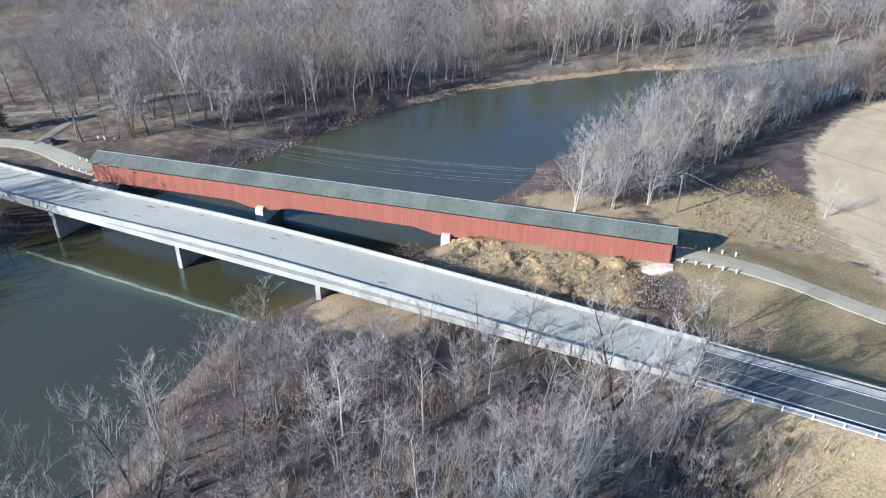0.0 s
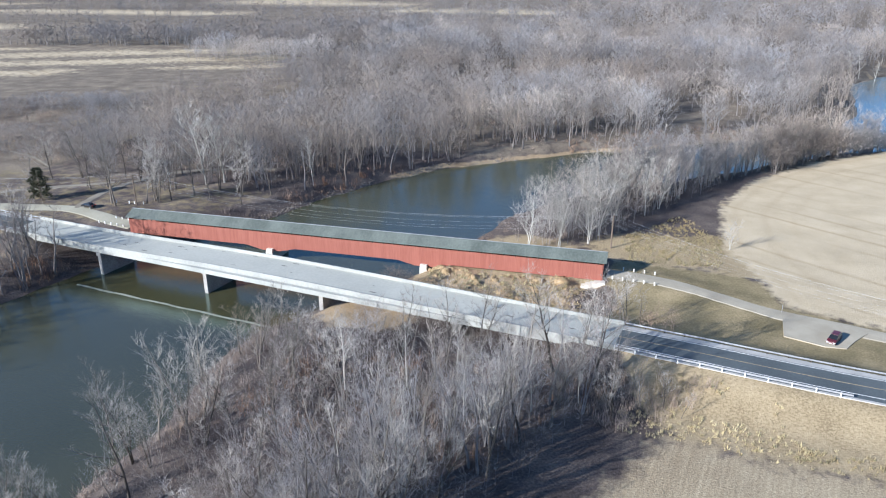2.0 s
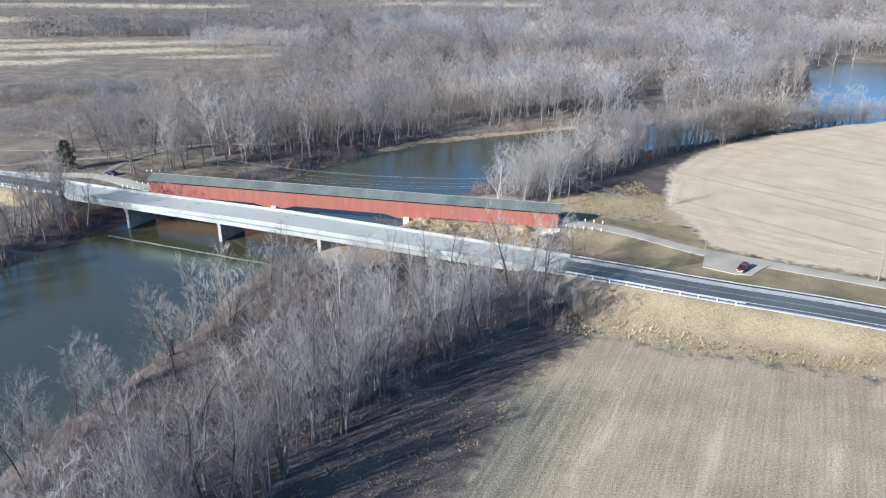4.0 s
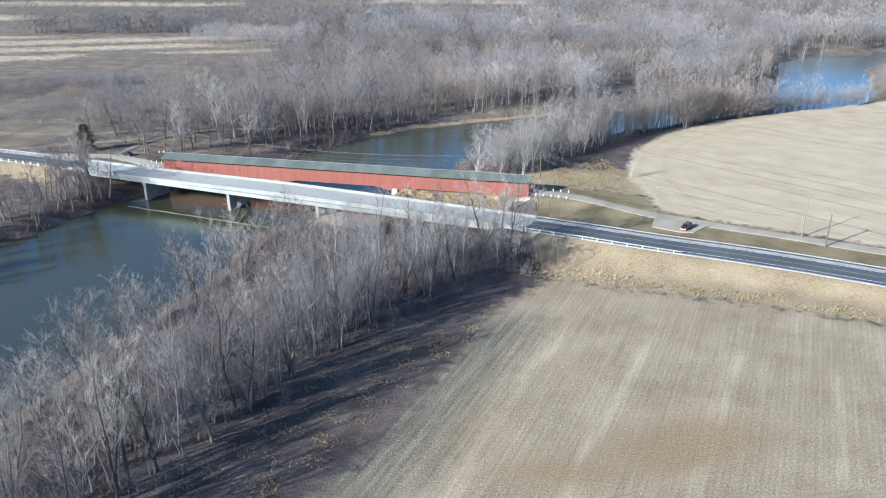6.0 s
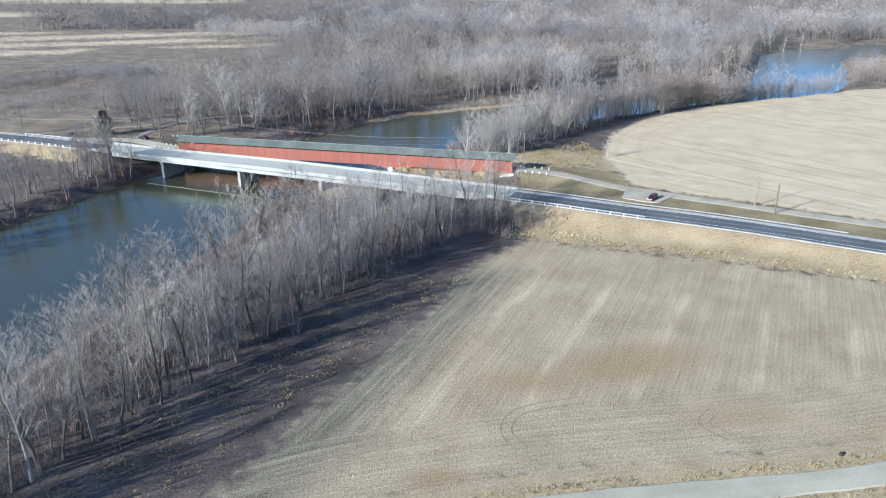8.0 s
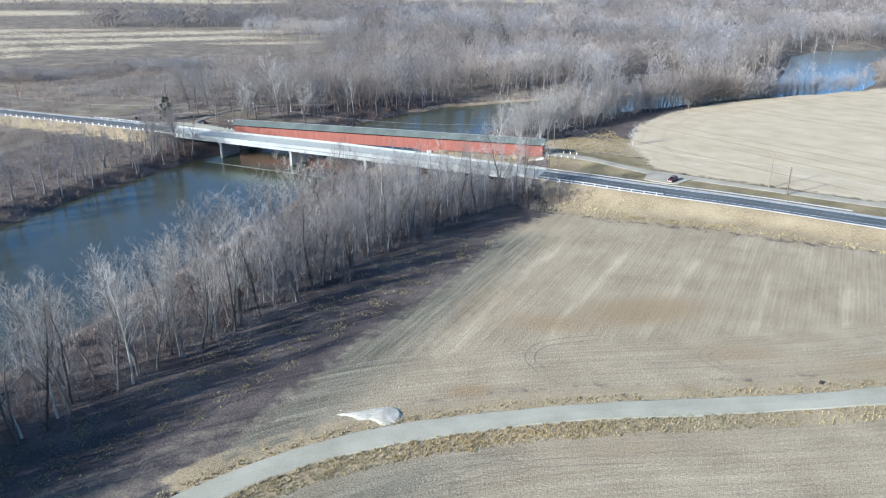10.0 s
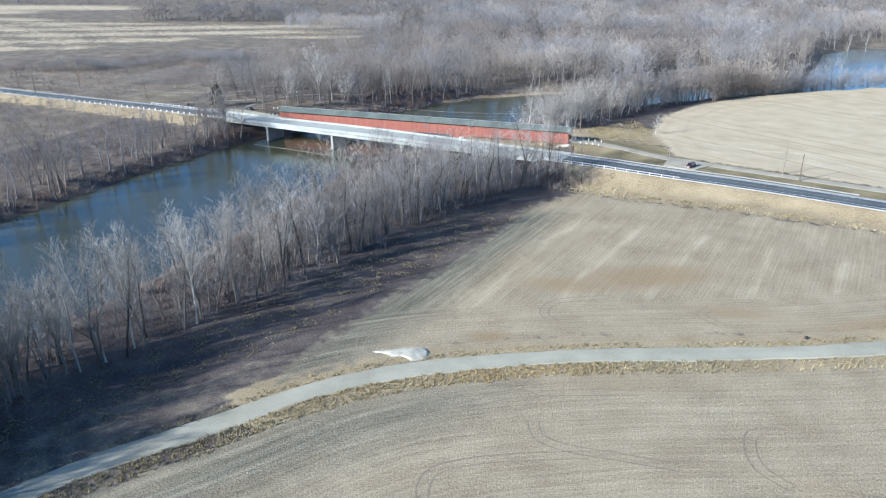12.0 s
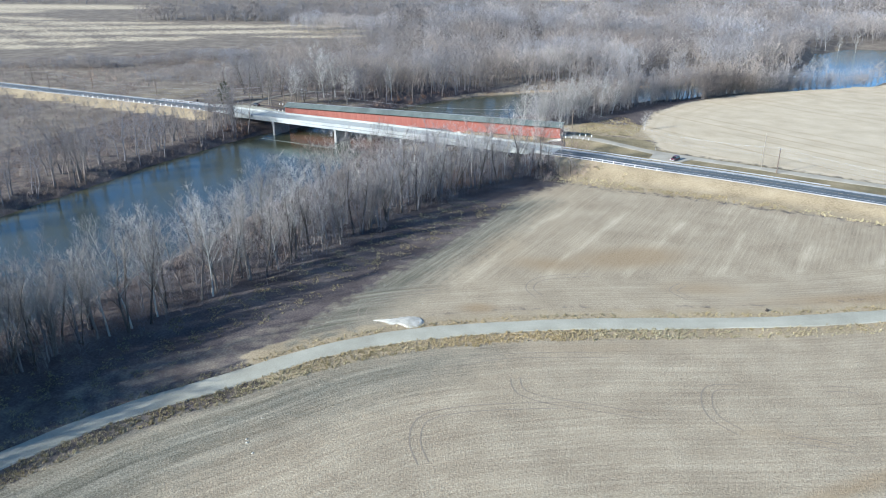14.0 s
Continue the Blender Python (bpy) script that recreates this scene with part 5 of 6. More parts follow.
P = sow((-130, 12, -345, -36), 1500, 89, lambda x, y: grove(x, y) & (near_line(EDGE, x, y)[0] < 34) & (y > -300) & (y < -60))
spread_stuff("grove_thicket", FINE, P, heights_for(P, 8, 15, 90), tones_for(P, 97) * 0.75, M_WOODLAND, "crowded slender young trees behind the grove's field edge", "thicket", 0.8, 107)
P = sow((-122, -66, -345, -238), 900, 146, lambda x, y: grove(x, y) | ((x < -72) & (y < -262) & (near_line(LANE, x, y)[0] > 11)))[:230]
spread_stuff("south_grove", SIMPLE, P, heights_for(P, 18, 24, 147), tones_for(P, 148) * 0.7, M_WOODLAND, "thin dark bare trees at the south end of the grove", "thicket", 0.9, 149)
P = sow((-96, 8, -300, -52), 2000, 188, lambda x, y: (near_line(EDGE, x, y)[0] < 7) & (river_gap(x, y) > 2) & (np.abs(y - road_y(x)) > 8))
spread_stuff("edge_saplings", FINE, P, heights_for(P, 2.5, 7, 189), tones_for(P, 194) * 0.7, M_WOODLAND, "low bare saplings and brambles along the grove's field edge", "saplings", 1.2, 195)
P = np.concatenate([sow((-130, 12, -345, -140), 900, 85, grove), sow((-90, 12, -140, -36), 420, 153, grove)])
spread_stuff("grove_saplings", FINE, P, heights_for(P, 4, 10, 86), tones_for(P, 87), M_WOODLAND, "thin bare saplings filling the riverside grove", "saplings", 0.9, 88)


def brush_tpl(seed, count, width):
    r = np.random.RandomState(seed)
    V, T = [], []
    for i in range(count):
        a, t = r.uniform(0, 6.28), r.uniform(0.1, 0.8)
        b0 = np.array([r.normal(0, 0.18), r.normal(0, 0.18), -0.03])
        e = b0 + np.array([math.cos(a) * t, math.sin(a) * t, r.uniform(0.55, 1.0)])
        o = np.array([-math.sin(a), math.cos(a), 0]) * width
        V += [b0 - o, b0 + o, e]
        T.append((3 * i, 3 * i + 1, 3 * i + 2))
    return np.array(V), np.array(T), np.ones(len(V))


BRUSH = [brush_tpl(400 + i, 16, 0.012) for i in range(5)]
TUFT = [brush_tpl(420 + i, 11, 0.07) for i in range(5)]


def brushy(x, y):
    ok = (river_gap(x, y) > 0.8) & (np.abs(y - road_y(x)) > 7.5)
    west = (x < -140) & (y < 120) & ~((x > -250) & (y > -4) & (y < 56))
    return ok & (grove(x, y) | west | wooded(x, y, 0.5) | band(x, y) | ((river_gap(x, y) < 9) & (x < -30) & (y > -30)))


P = np.concatenate([sow((-190, -140, -180, -20), 1300, 169, lambda x, y: (river_gap(x, y) > 0.2) & (river_gap(x, y) < 6) & (np.abs(y - road_y(x)) > 7.5)), sow((-90, 12, -262, -130), 2000, 91, brushy), sow((-90, 12, -130, -36), 700, 154, brushy), sow((2, 24, -62, -46), 260, 151, lambda x, y: (x < 22 + (y + 48) * 0.9) & (np.abs(y - road_y(x)) > 7.5)), sow((-9, 5, -17, -4), 150, 174, lambda x, y: np.abs(y - road_y(x)) > 7.5), sow((-365, -250, 100, 195), 1500, 155, lambda x, y: inside([(-372, 160), (-318, 106), (-255, 132), (-300, 190)], x, y)), sow((-100, -30, -250, -36), 6000, 163, lambda x, y: brushy(x, y) & (river_gap(x, y) < 10) & (wobble(x, y, 14, 36) > 0.05) & (x > -110)), sow((-420, -100, -170, 200), 9000, 92, brushy), sow((-140, 140, 20, 260), 4200, 93, brushy)])
P = P[[off_roads(float(a), float(c), 1.0) for a, c in P]]
spread_stuff("underbrush", BRUSH, P, np.random.RandomState(94).uniform(1.0, 3.4, len(P)) * np.where((P[:, 0] > -10) & (P[:, 1] > -20), 0.45, 1.0), tones_for(P, 95), M_SHRUB, "tangled brown leafless underbrush and saplings", "underbrush", 0.9, 96)


def tufty(x, y):
    d, _ = near_line(LANE, x, y)
    lane_edge = (d > 2.7) & (d < np.where(y > np.interp(x, LANE[:, 0], LANE[:, 1]), 4.9, 7.2) + 0.8 * wobble(x, y, 9, 12))
    ro = (y - road_y(x)) / 1.0155
    verge = (x > 6) & (ro < -17 + 3 * wobble(x, y, 15, 2)) & (ro > -26) & ~inside(SW_FIELD, x, y)
    slope = (x > 10) & (ro < -8) & (ro > -18)
    bank = inside([(-46, -3), (-4, -3), (-8, -16), (-40, -16)], x, y) & (river_gap(x, y) > 1.5)
    corner = inside([(6, 16), (30, 18), (31, 40), (20, 60), (2, 34)], x, y)
    return lane_edge | verge | (slope & (x < 34) & (wobble(x, y, 9, 4) > 0.1)) | bank | corner


P = np.concatenate([sow((1, 34, 14, 62), 1800, 168, lambda x, y: tufty(x, y) & (wobble(x, y, 7, 35) > -0.1)), sow((-70, 140, -292, -120), 60000, 101, tufty), sow((-60, 60, -282, -150), 42000, 110, lambda x, y: (near_line(LANE, x, y)[0] > 2.8) & (near_line(LANE, x, y)[0] < 7.4 + 0.8 * wobble(x, y, 9, 12)) & (y < np.interp(x, LANE[:, 0], LANE[:, 1]))), sow((6, 170, -100, -40), 9000, 102, tufty), sow((-48, 34, -18, 62), 4200, 103, tufty)])
spread_stuff("dry_grass", TUFT, P, np.random.RandomState(104).uniform(0.3, 0.9, len(P)) * np.where(P[:, 1] > 10, 0.95, np.where(P[:, 1] < -120, 0.75, 1.0)), np.clip(tones_for(P, 105), 0, 1), M_DRYGRASS, "tufts of tall straw-coloured dry grass", "grass", 1.0, 106)
P = sow((-66, 2, -250, -92), 44000, 211, lambda x, y: (near_line(EDGE, x, y)[0] > 3) & (near_line(EDGE, x, y)[0] < 21) & (x > np.interp(y, EDGE[:, 1], EDGE[:, 0])) & (near_line(LANE, x, y)[0] > 4) & (wobble(x, y, 8, 41) + 0.6 * wobble(x, y, 3.5, 42) > 0.1))
spread_stuff("rough_grass", TUFT, P, np.random.RandomState(212).uniform(0.12, 0.38, len(P)), np.clip(tones_for(P, 213), 0, 1) * 0.8, M_DRYGRASS, "rough brown tufts between the grove and the stubble", "grass", 1.3, 214)
P = sow((-52, 16, -34, -14), 900, 204, lambda x, y: (y > road_y(x) + 7.2) & (y < road_y(x) + 11.5 + 1.5 * wobble(x, y, 9, 28)) & (river_gap(x, y) > 0.5))[:170]
spread_stuff("roadside_thicket", FINE, P, heights_for(P, 2.5, 6, 205), tones_for(P, 206) * 0.8, M_SHRUB, "dark bare saplings along the highway bridge's north side", "thicket", 1.2, 207)


# pale whips near the highway bridge, rusty brush on the banks, rough straw on the slope
P = sow((-50, 8, -100, -42), 330, 112, lambda x, y: grove(x, y) & (wobble(x, y, 16, 33) > 0.0))
spread_stuff("pale_saplings", FINE, P, heights_for(P, 5, 9, 113), np.random.RandomState(114).uniform(0.6, 1.0, len(P)), M_WOODLAND, "pale bare saplings crowding below the highway bridge", "saplings", 0.8, 115)
P = np.concatenate([sow((-122, -84, 30, 100), 380, 116, lambda x, y: wooded(x, y, 0.3) & (river_gap(x, y) < 7)), sow((-150, -124, -34, -4), 260, 117, lambda x, y: (river_gap(x, y) > 0.5) & (river_gap(x, y) < 14)),
                    sow((-60, 4, -80, -46), 160, 118, grove), sow((-40, 120, 118, 200), 700, 119, lambda x, y: wooded(x, y, 1) & (river_gap(x, y) < 16))])
P = P[[off_roads(float(a), float(c), 1.0) for a, c in P]]
spread_stuff("rusty_brush", BRUSH, P, np.random.RandomState(120).uniform(1.6, 4.2, len(P)), np.random.RandomState(121).uniform(0, 1, len(P)), M_RUST, "rust-brown leafless brush along the river banks", "brush", 0.9, 122)
P = sow((-44, -4, -18, -1.5), 420, 123, lambda x, y: (river_gap(x, y) > 1.0) & (np.abs(y - road_y(x)) > 7))
spread_stuff("straw_clumps", TUFT, P, np.random.RandomState(124).uniform(0.35, 0.85, len(P)), np.random.RandomState(125).uniform(0, 1, len(P)), M_DRYGRASS, "rough straw-coloured clumps on the bank below the covered bridge", "grass", 1.7, 126)
P = sow((-420, -240, 330, 480), 1300, 127, lambda x, y: inside([(-345, 345), (-235, 352), (-225, 400), (-300, 402), (-350, 392)], x, y))
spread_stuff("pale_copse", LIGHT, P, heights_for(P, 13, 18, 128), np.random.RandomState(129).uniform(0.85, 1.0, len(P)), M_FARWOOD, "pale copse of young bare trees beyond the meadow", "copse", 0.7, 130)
P = sow((-480, -255, 60, 200), 3600, 142, lambda x, y: inside([(-352, 84), (-326, 95), (-296, 136), (-268, 162), (-262, 185), (-292, 192), (-326, 150), (-362, 108)], x, y) | inside([(-480, 48), (-400, 62), (-352, 84), (-362, 100), (-420, 78), (-490, 62)], x, y))
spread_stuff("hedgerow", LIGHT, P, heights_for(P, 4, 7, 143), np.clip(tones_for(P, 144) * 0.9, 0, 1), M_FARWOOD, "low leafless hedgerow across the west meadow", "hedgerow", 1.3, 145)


# ---- things ----
def bollard(x, y, label, group):
    t = thing("bollard", label, "bollard", group, at=pose(x, y, level(x, y)))
    part("post", Build().box(-0.12, -0.12, -0.4, 0.12, 0.12, 0.78), M_WHITE, t)
    part("cap", Build().add([(-0.15, -0.15, 0.78), (0.15, -0.15, 0.78), (0.15, 0.15, 0.78), (-0.15, 0.15, 0.78), (0, 0, 0.9)], [(3, 2, 1, 0), (0, 1, 4), (1, 2, 4), (2, 3, 4), (3, 0, 4)]), M_WHITE, t)


for i in range(5):
    bollard(1.9 + 2.55 * i, 1.0 - 0.22 * i, "squat white-painted post beside the gravel drive", "drive posts")
for i in range(4):
    bollard(4.4 + 2.6 * i, 7.3 - 0.12 * i, "squat white-painted post beside the gravel drive", "drive posts")
for i in range(5):
    bollard(-141.5 - 2.4 * i, 2.3 + 0.35 * i, "white-painted post at the bridge's western approach", "western approach posts")
for i in range(4):
    bollard(-141.5 - 2.4 * i, 7.6 + 0.3 * i, "white-painted post at the bridge's western approach", "western approach posts")
for x, y in ((-159, 22), (-154.5, 22.5), (-152.5, 22.5), (-149.5, 23)):
    bollard(x, y, "short white marker post on the park grass", "park marker posts")


def utility_pole(x, y, h, label, arm_turn, arms=1):
    z = level(x, y)
    t = thing("utility_pole", label, "utility pole", "power line poles", at=pose(x, y, z))
    part("pole", Build().tube([Vector((0, 0, -1)), Vector((0, 0, h * 0.5)), Vector((0, 0, h))], [0.23, 0.20, 0.16], 8), M_WOOD, t)
    for k in range(arms):
        m = pose(0, 0, h - 0.5 - 0.9 * k, 0, 0, arm_turn)
        part("crossarm", Build().box(-1.2, -0.07, -0.08, 1.2, 0.07, 0.08, m), M_WOOD, t)
        for u in (-1.1, -0.4, 0.4, 1.1):
            c = m @ Vector((u, 0, 0.08))
            part("insulator", Build().tube([c, c + Vector((0, 0, 0.1)), c + Vector((0, 0, 0.2))], [0.05, 0.07, 0.03], 6), M_STEEL, t)
    return z


POLES = [(-300, 12, 10), (-151, 21.5, 10.5), (0.3, 25.5, 9.8), (85.8, -23.2, 9.6), (190, -62, 9.6)]
tops = []
for i, (x, y, h) in enumerate(POLES):
    z = utility_pole(x, y, h, "weathered wooden utility pole with a crossarm carrying wires", 95 if i < 2 else 70)
    tops.append(Vector((x, y, z + h - 0.25)))
for i in range(len(POLES) - 1):
    a, c = tops[i], tops[i + 1]
    d = (c - a).normalized()
    side = Vector((-d.y, d.x, 0))
    for k, (o, dz) in enumerate(((-1.1, 0.05), (1.1, 0.0), (0.3, 0.4), (0.2, -1.1), (-0.2, -1.9), (0.2, -2.6))):
        pts = []
        for s in range(17):
            u = s / 16
            p = a.lerp(c, u) + side * o + Vector((0, 0, dz - 4 * (0.032 + 0.002 * k) * (c - a).length * u * (1 - u)))
            pts.append(p)
        w = thing("power_line", "thin pale overhead wire strung between wooden poles", "wire", "overhead wires")
        part("wire", Build().tube(pts, [0.011] * 17, 4), M_WIRE, w)
M_TANPOLE = mat("sun_bleached_wood", (0.225, 0.20, 0.155), (0.30, 0.265, 0.205), 0.9, 1.5, 6, 0.3, coords="object", stretch=(3, 3, 0.3))
# tall bleached mast at the field's edge
t = thing("wooden_mast", "tall bleached tan wooden mast at the field's edge", "mast", at=pose(80.8, -16.7, level(80.8, -16.7)))
part("pole", Build().tube([Vector((0, 0, -0.5)), Vector((0, 0, 6)), Vector((0, 0, 13.2))], [0.2, 0.17, 0.12], 10), M_TANPOLE, t)
for x, y in ((-234, 23), (-290, 34), (-339, 36)):
    utility_pole(x, y, 9.5, "plain wooden utility pole beside the western highway", 80)


def car(x, y, turn, paint, label, tall):
    z = max(level(x, y), 0.0) + 0.2
    t = thing("car", label, "car", at=pose(x, y, z, 0, 0, turn))
    L, W, H = 4.7, 1.86, 1.75 if tall else 1.45
    belt = 0.98 if tall else 0.88
    body = [(-L / 2, 0.38), (-L / 2 + 0.1, 0.28), (L / 2 - 0.1, 0.28), (L / 2, 0.42), (L / 2 - 0.03, 0.72), (L / 2 - 0.25, 0.84), (L / 2 - 1.2, belt), (-L / 2 + 0.15, belt + 0.03), (-L / 2 + 0.02, 0.75)]
    b_ = Build().prism(body, 1, -W / 2, W / 2)
    ob = part("body", b_, paint, t)
    bv = ob.modifiers.new("round", "BEVEL")
    bv.width, bv.segments = 0.07, 2
    back = -L / 2 + (0.22 if tall else 0.9)
    k = W / 2 - 0.06
    lo = [(back, -k, belt), (L / 2 - 1.15, -k, belt), (L / 2 - 1.15, k, belt), (back, k, belt)]
    hi = [(back + 0.3, -k + 0.2, H - 0.05), (L / 2 - 2.0, -k + 0.2, H - 0.05), (L / 2 - 2.0, k - 0.2, H - 0.05), (back + 0.3, k - 0.2, H - 0.05)]
    part("windows", Build().add(lo + hi, [(3, 2, 1, 0), (4, 5, 6, 7), (0, 1, 5, 4), (1, 2, 6, 5), (2, 3, 7, 6), (3, 0, 4, 7)]), M_GLASS, t, "dark tinted glass all round")
    r2 = [(back + 0.28, -k + 0.17, H - 0.06), (L / 2 - 1.95, -k + 0.17, H - 0.06), (L / 2 - 1.95, k - 0.17, H - 0.06), (back + 0.28, k - 0.17, H - 0.06)]
    r3 = [(p[0] * 0.96, p[1] * 0.94, H) for p in r2]
    part("roof", Build().add(r2 + r3, [(3, 2, 1, 0), (4, 5, 6, 7), (0, 1, 5, 4), (1, 2, 6, 5), (2, 3, 7, 6), (3, 0, 4, 7)]), paint, t)
    for sx in (-1.42, 1.4):
        for sy in (-1, 1):
            w = Build()
            ring = [(sx + 0.34 * math.cos(a * math.pi / 7), 0.16 + 0.34 * math.sin(a * math.pi / 7)) for a in range(14)]
            w.prism(ring, 1, sy * (W / 2 - 0.2), sy * (W / 2 + 0.015))
            wheel = part("wheel", w, M_TYRE, t)
            ring = [(sx + 0.2 * math.cos(a * math.pi / 5), 0.16 + 0.2 * math.sin(a * math.pi / 5)) for a in range(10)]
            part("rim", Build().prism(ring, 1, sy * (W / 2 + 0.01), sy * (W / 2 + 0.03)), M_STEEL, wheel)
    for sy in (-0.68, 0.68):
        part("headlight", Build().box(L / 2 - 0.12, sy - 0.2, 0.6, L / 2 + 0.005, sy + 0.2, 0.74), M_WHITE, t, "clear pale headlight")
        part("tail_light", Build().box(-L / 2 - 0.005, sy - 0.16, 0.68, -L / 2 + 0.1, sy + 0.16, 0.92), M_LAMP, t, "red tail light")
    part("bumper", Build().box(L / 2 - 0.1, -0.8, 0.34, L / 2 + 0.04, 0.8, 0.5), M_STEEL, t)
    part("number_plate", Build().box(L / 2 + 0.04, -0.26, 0.36, L / 2 + 0.055, 0.26, 0.48), M_WHITE, t)


car(49.0, -17.8, -118, M_REDCAR, "dark maroon sport utility car parked on the gravel pull-off", True)
car(-164.5, 15.5, 172, M_BLACKCAR, "black car parked on the gravel drive near the bridge", False)

# road sign by the drive, its face to the road
t = thing("road_sign", "small road sign on a thin post by the drive", "sign", at=pose(40.5, -5.6, level(40.5, -5.6), 0, 0, 65))
part("post", Build().box(-0.04, -0.04, -0.5, 0.04, 0.04, 2.3), M_STEEL, t)
part("sign_face", Build().prism([(0, 1.75), (0.42, 2.17), (0, 2.59), (-0.42, 2.17)], 1, -0.06, -0.045), M_YELLOW, t, "yellow diamond plate")

# park lamp
t = thing("park_lamp", "park lamp with a white head on a grey post", "lamp post", at=pose(-150.5, 39.5, level(-150.5, 39.5)))
part("post", Build().tube([Vector((0, 0, -0.5)), Vector((0, 0, 3)), Vector((0, 0, 5.4))], [0.09, 0.07, 0.06], 8), M_STEEL, t)
hd = Build()
bm = bmesh.new()
bmesh.ops.create_icosphere(bm, subdivisions=2, radius=0.42, matrix=pose(0, 0, 5.7))
hd.add([v.co for v in bm.verts], [[v.index for v in f.verts] for f in bm.faces])
bm.free()
part("head", hd, M_WHITE, t, smooth=True)

# dark barrel in the west meadow
t = thing("barrel", "dark barrel standing in the mown meadow", "barrel", at=pose(-201, 15.5, level(-201, 15.5)))
part("body", Build().tube([Vector((0, 0, -0.1)), Vector((0, 0, 0.3)), Vector((0, 0, 0.8)), Vector((0, 0, 1.2)), Vector((0, 0, 1.21))], [0.42, 0.45, 0.45, 0.42, 0.05], 12), M_TYRE, t)


def rocks(name, places, lo, hi, material, label, category, seed, sink=-0.1):
    """Broken stones: squashed, knocked-about lumps joined into one heap."""
    r = np.random.RandomState(seed)
    bm = bmesh.new()
    bmesh.ops.create_icosphere(bm, subdivisions=1, radius=1)
    base = np.array([v.co[:] for v in bm.verts])
    tri = np.array([[v.index for v in f.verts] for f in bm.faces])
    bm.free()
    places = np.array(places)
    zs = levels(places[:, 0], places[:, 1])
    V, T = [], []
    for i, (x, y) in enumerate(places):
        s = r.uniform(lo, hi) * r.uniform(0.6, 1.2, 3)
        v = base * s * (1 + r.uniform(-0.34, 0.34, (len(base), 1)))
        a = r.uniform(0, 6.28)
        v = np.stack([v[:, 0] * math.cos(a) - v[:, 1] * math.sin(a), v[:, 0] * math.sin(a) + v[:, 1] * math.cos(a), v[:, 2] * 0.7], -1)
        V.append(v + [x, y, max(zs[i], WATER_Z - 0.2) - sink * s[2]])
        T.append(tri + i * len(base))
    return tagged(new(name, raw_mesh(name, np.concatenate(V), np.concatenate(T), material)), label, category, kind="stuff")


rocks("riprap", sow((-9, 4, -17, -2.5), 1300, 131, lambda x, y: (np.abs(y - road_y(x)) > 7) & (((x + 2.5) / 6.5) ** 2 + ((y + 9.5) / 7) ** 2 < 1)), 0.07, 0.24, M_RUBBLE, "scatter of broken grey stone on the bank below the bridge", "stones", 132)
P = sow((-115, 40, 60, 185), 26000, 133, lambda x, y: (river_gap(x, y) > -0.8) & (river_gap(x, y) < 2.6) & wooded(x, y, -2) & (wobble(x, y, 30, 6) > -0.25))
rocks("bank_stones", P[:1700], 0.2, 0.5, M_RUBBLE, "pale broken stones lining the far river bank", "stones", 134)

M_EARTH = mat("orange_clay_and_straw", (0.30, 0.205, 0.105), (0.55, 0.41, 0.24), 0.95, 1.3, 4, 1.0, reach=0.3)
rocks("earth_mounds", sow((-45, -7, -17, -1.0), 360, 157, lambda x, y: (river_gap(x, y) > 1.2) & (np.abs(y - road_y(x)) > 7.5)), 0.7, 2.3, M_EARTH, "tumbled mounds of orange clay and straw on the bank", "earth mounds", 158, 0.62)
P = np.concatenate([sow((-125, -98, 8, 62), 4000, 159, lambda x, y: (river_gap(x, y) > -0.6) & (river_gap(x, y) < 2.2)), sow((-150, -118, -30, 2), 900, 160, lambda x, y: (river_gap(x, y) > -0.6) & (river_gap(x, y) < 2.0))])
rocks("west_bank_stones", P[:260], 0.12, 0.4, M_RUBBLE, "grey broken stones along the western water's edge", "stones", 161)

# lime gravel spilled beside the lane
b = Build()
r = random.Random(9)
rim = [(-7.5, -181.6), (-4, -179.6), (-1.5, -177.9), (1.2, -176.4), (3.6, -176.6), (4.9, -178.6), (4.3, -181.0), (2.2, -182.2), (-0.5, -181.2), (-2.2, -182.0), (-4.5, -181.6)]
cx, cy = 1.4, -179.2
ring_n = 4
line_pts = spline([(x, y) for x, y in rim + rim[:1]], 0.5)
for k in range(ring_n + 1):
    f_ = 1 - k / (ring_n + 0.6)
    for x, y in line_pts:
        j = 1 + r.uniform(-0.06, 0.06)
        b.v.append((cx + (x - cx) * f_ * j, cy + (y - cy) * f_ * j, 0.0 + 0.34 * (1 - f_) ** 0.7 + r.uniform(0, 0.04) + (-0.15 if k == 0 else 0.1)))
q = len(line_pts)
for k in range(ring_n):
    for i in range(q - 1):
        b.f.append((k * q + i, k * q + i + 1, (k + 1) * q + i + 1, (k + 1) * q + i))
b.f.append(tuple(ring_n * q + i for i in range(q - 1)))
tagged(new("lime_spill", b.mesh("lime_spill", M_LIME)), "low spread of spilled white lime beside the lane", "lime spill")

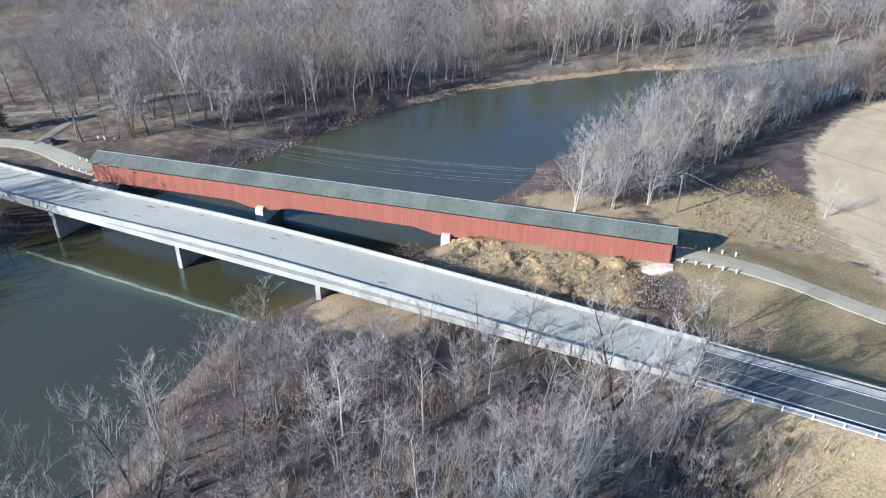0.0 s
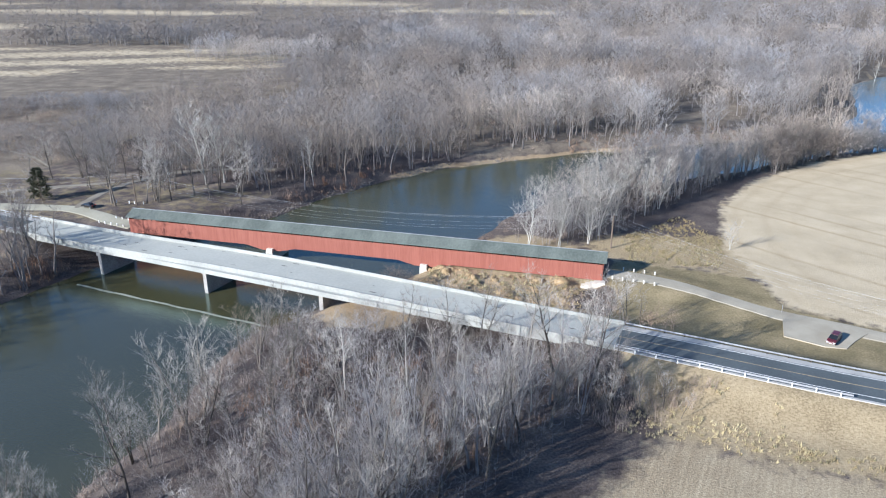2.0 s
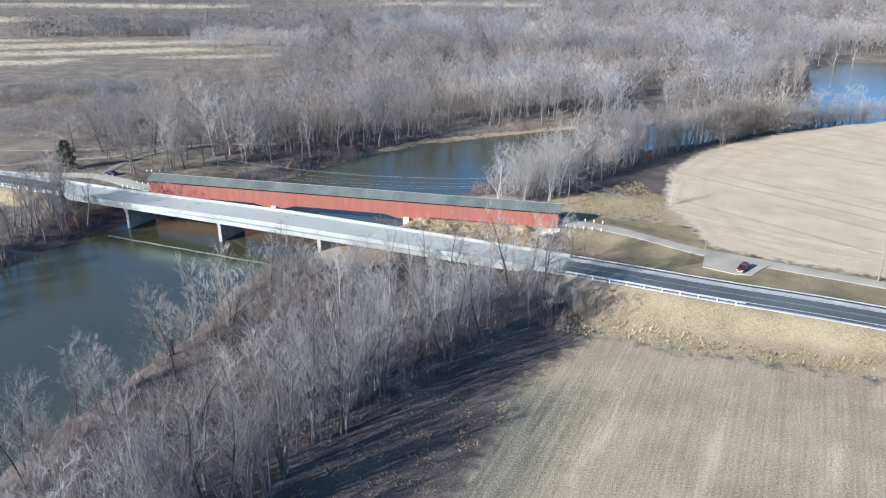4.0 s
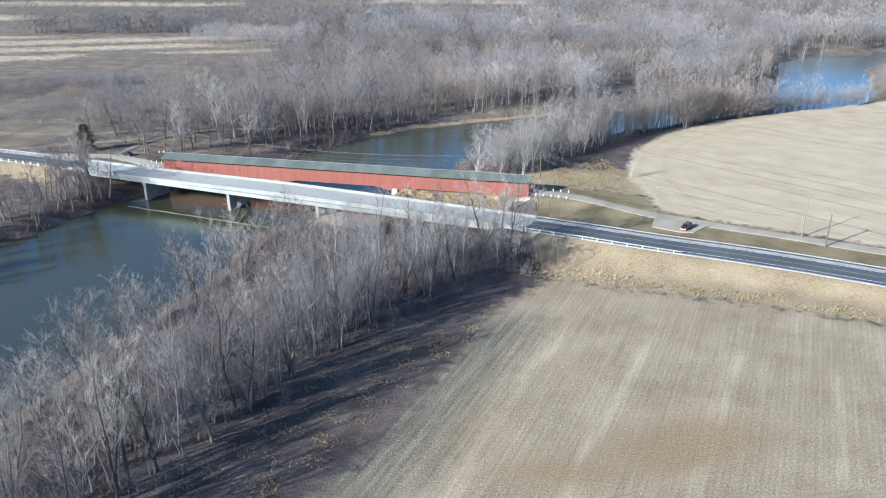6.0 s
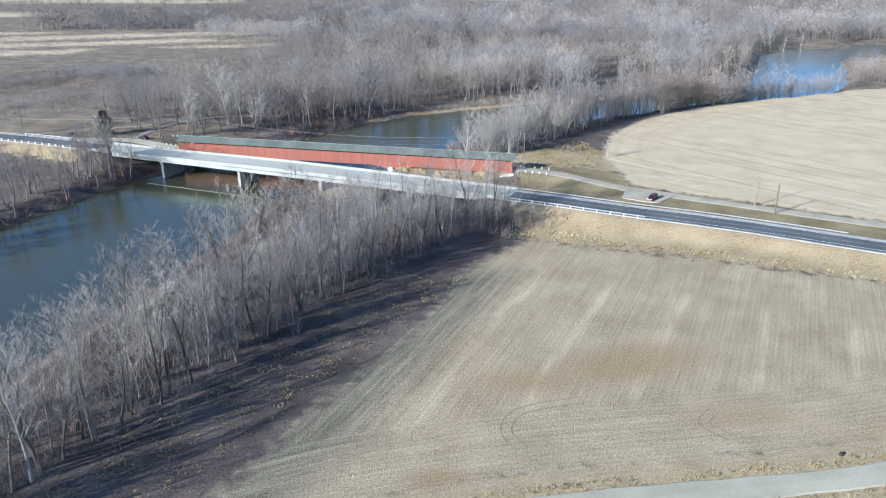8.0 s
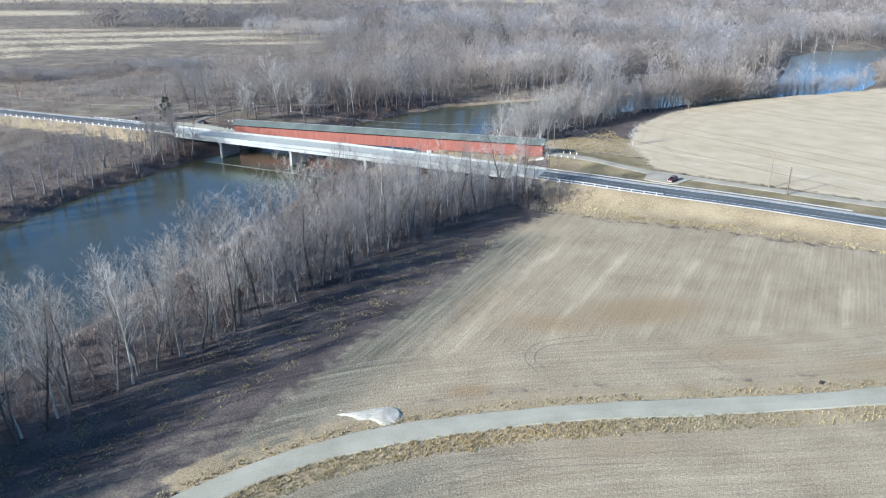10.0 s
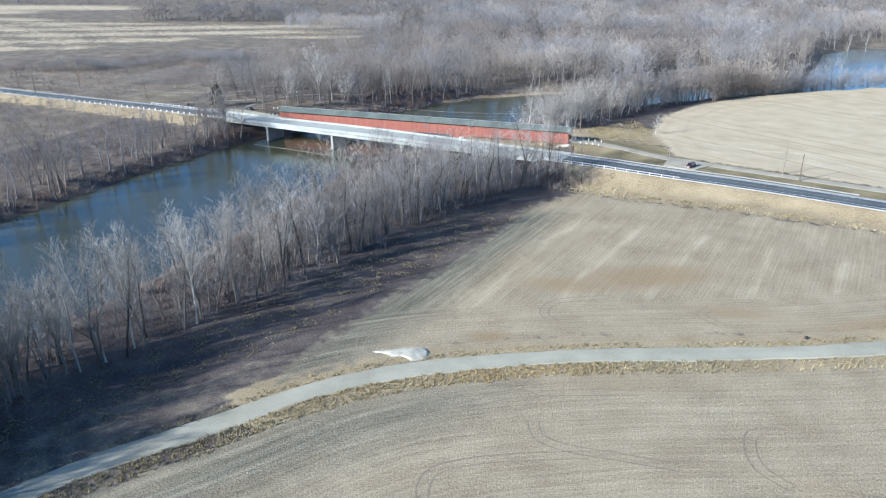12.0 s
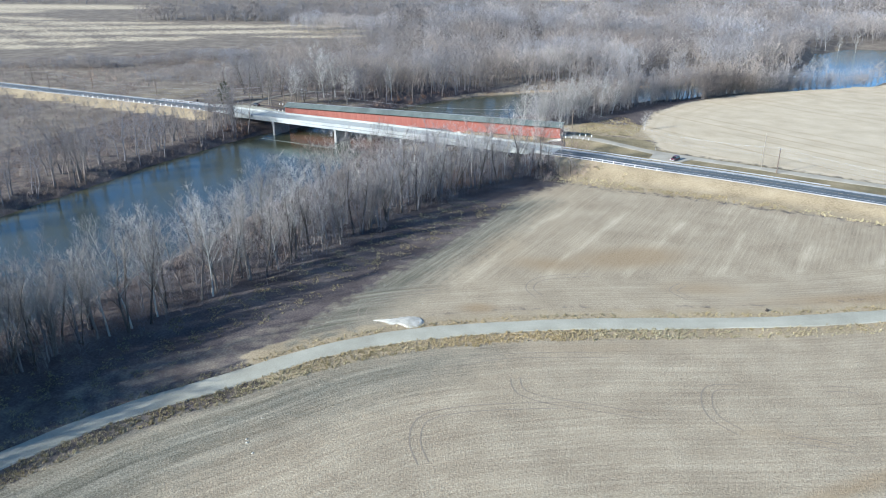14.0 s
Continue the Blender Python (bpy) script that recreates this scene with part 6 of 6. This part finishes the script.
rocks("lime_clods", sow((-12, 8, -185, -173), 900, 208, lambda x, y: (((x - 0.5) / 8) ** 2 + ((y + 179.3 - 0.28 * (x + 1)) / 2.6) ** 2 < 1) & (near_line(LANE, x, y)[0] > 3.2))[:60], 0.06, 0.2, M_LIME, "white lime clods scattered round the spill", "lime clods", 209, 0.3)
# tyre tracks in the stubble
M_TRACK = mat("pressed_soil", (0.22, 0.18, 0.13), (0.33, 0.275, 0.20), 0.95, 0.8, 6, 0.4)
for pts in ([(22, -224), (18.5, -219), (17.5, -213), (21, -209), (28, -205), (40, -200)], [(70.6, -198), (66.3, -194.7), (64.8, -190), (65.5, -185), (70.3, -182.8)], [(15.5, -195), (23, -188.2), (35.2, -182.6), (45.7, -179.1)], [(29.5, -193.9), (31.5, -198), (36.4, -199.4), (44.2, -199), (54.1, -198.5)], [(85.6, -178), (88.5, -177), (91.3, -176.6)], [(78.2, -197.1), (83.2, -196.7), (88.5, -196.6)], [(26, -157), (22.5, -152.5), (24.5, -146), (35, -140)],
            [(60, -146), (56, -142.5), (58, -138)], [(-9, -181), (-11, -177), (-8, -170), (2, -162)]):
    for o in (-0.95, 0.95):
        ln = spline(pts, 1.2)
        zz = levels(ln[:, 0], ln[:, 1])
        b = Build()
        for i, p in enumerate(ln):
            d = ln[min(i + 1, len(ln) - 1)] - ln[max(i - 1, 0)]
            d /= np.linalg.norm(d)
            for w in (o - 0.13, o + 0.13):
                b.v.append((p[0] - d[1] * w, p[1] + d[0] * w, zz[i] + 0.035))
            if i:
                b.f.append((2 * i - 2, 2 * i - 1, 2 * i + 1, 2 * i))
        tagged(new("tyre_track", b.mesh("tyre_track", M_TRACK)), "curved tractor tyre track pressed in stubble", "tyre track", kind="structure")
# small leavings in the fields
rocks("field_stones", [(-8, -229), (-5.5, -231), (-9.5, -222), (-8.6, -228.2), (1, -170)], 0.18, 0.34, M_LIME, "few pale stones lying in the stubble", "stones", 141)
t = thing("stump", "dark weathered tree stump at the lane's edge", "stump", at=pose(77, -146.5, level(77, -146.5)))
part("wood", Build().tube([Vector((0, 0, -0.2)), Vector((0, 0, 0.2)), Vector((0.05, 0, 0.5)), Vector((0.05, 0, 0.52))], [0.45, 0.34, 0.3, 0.02], 9), M_DARKWOOD, t)
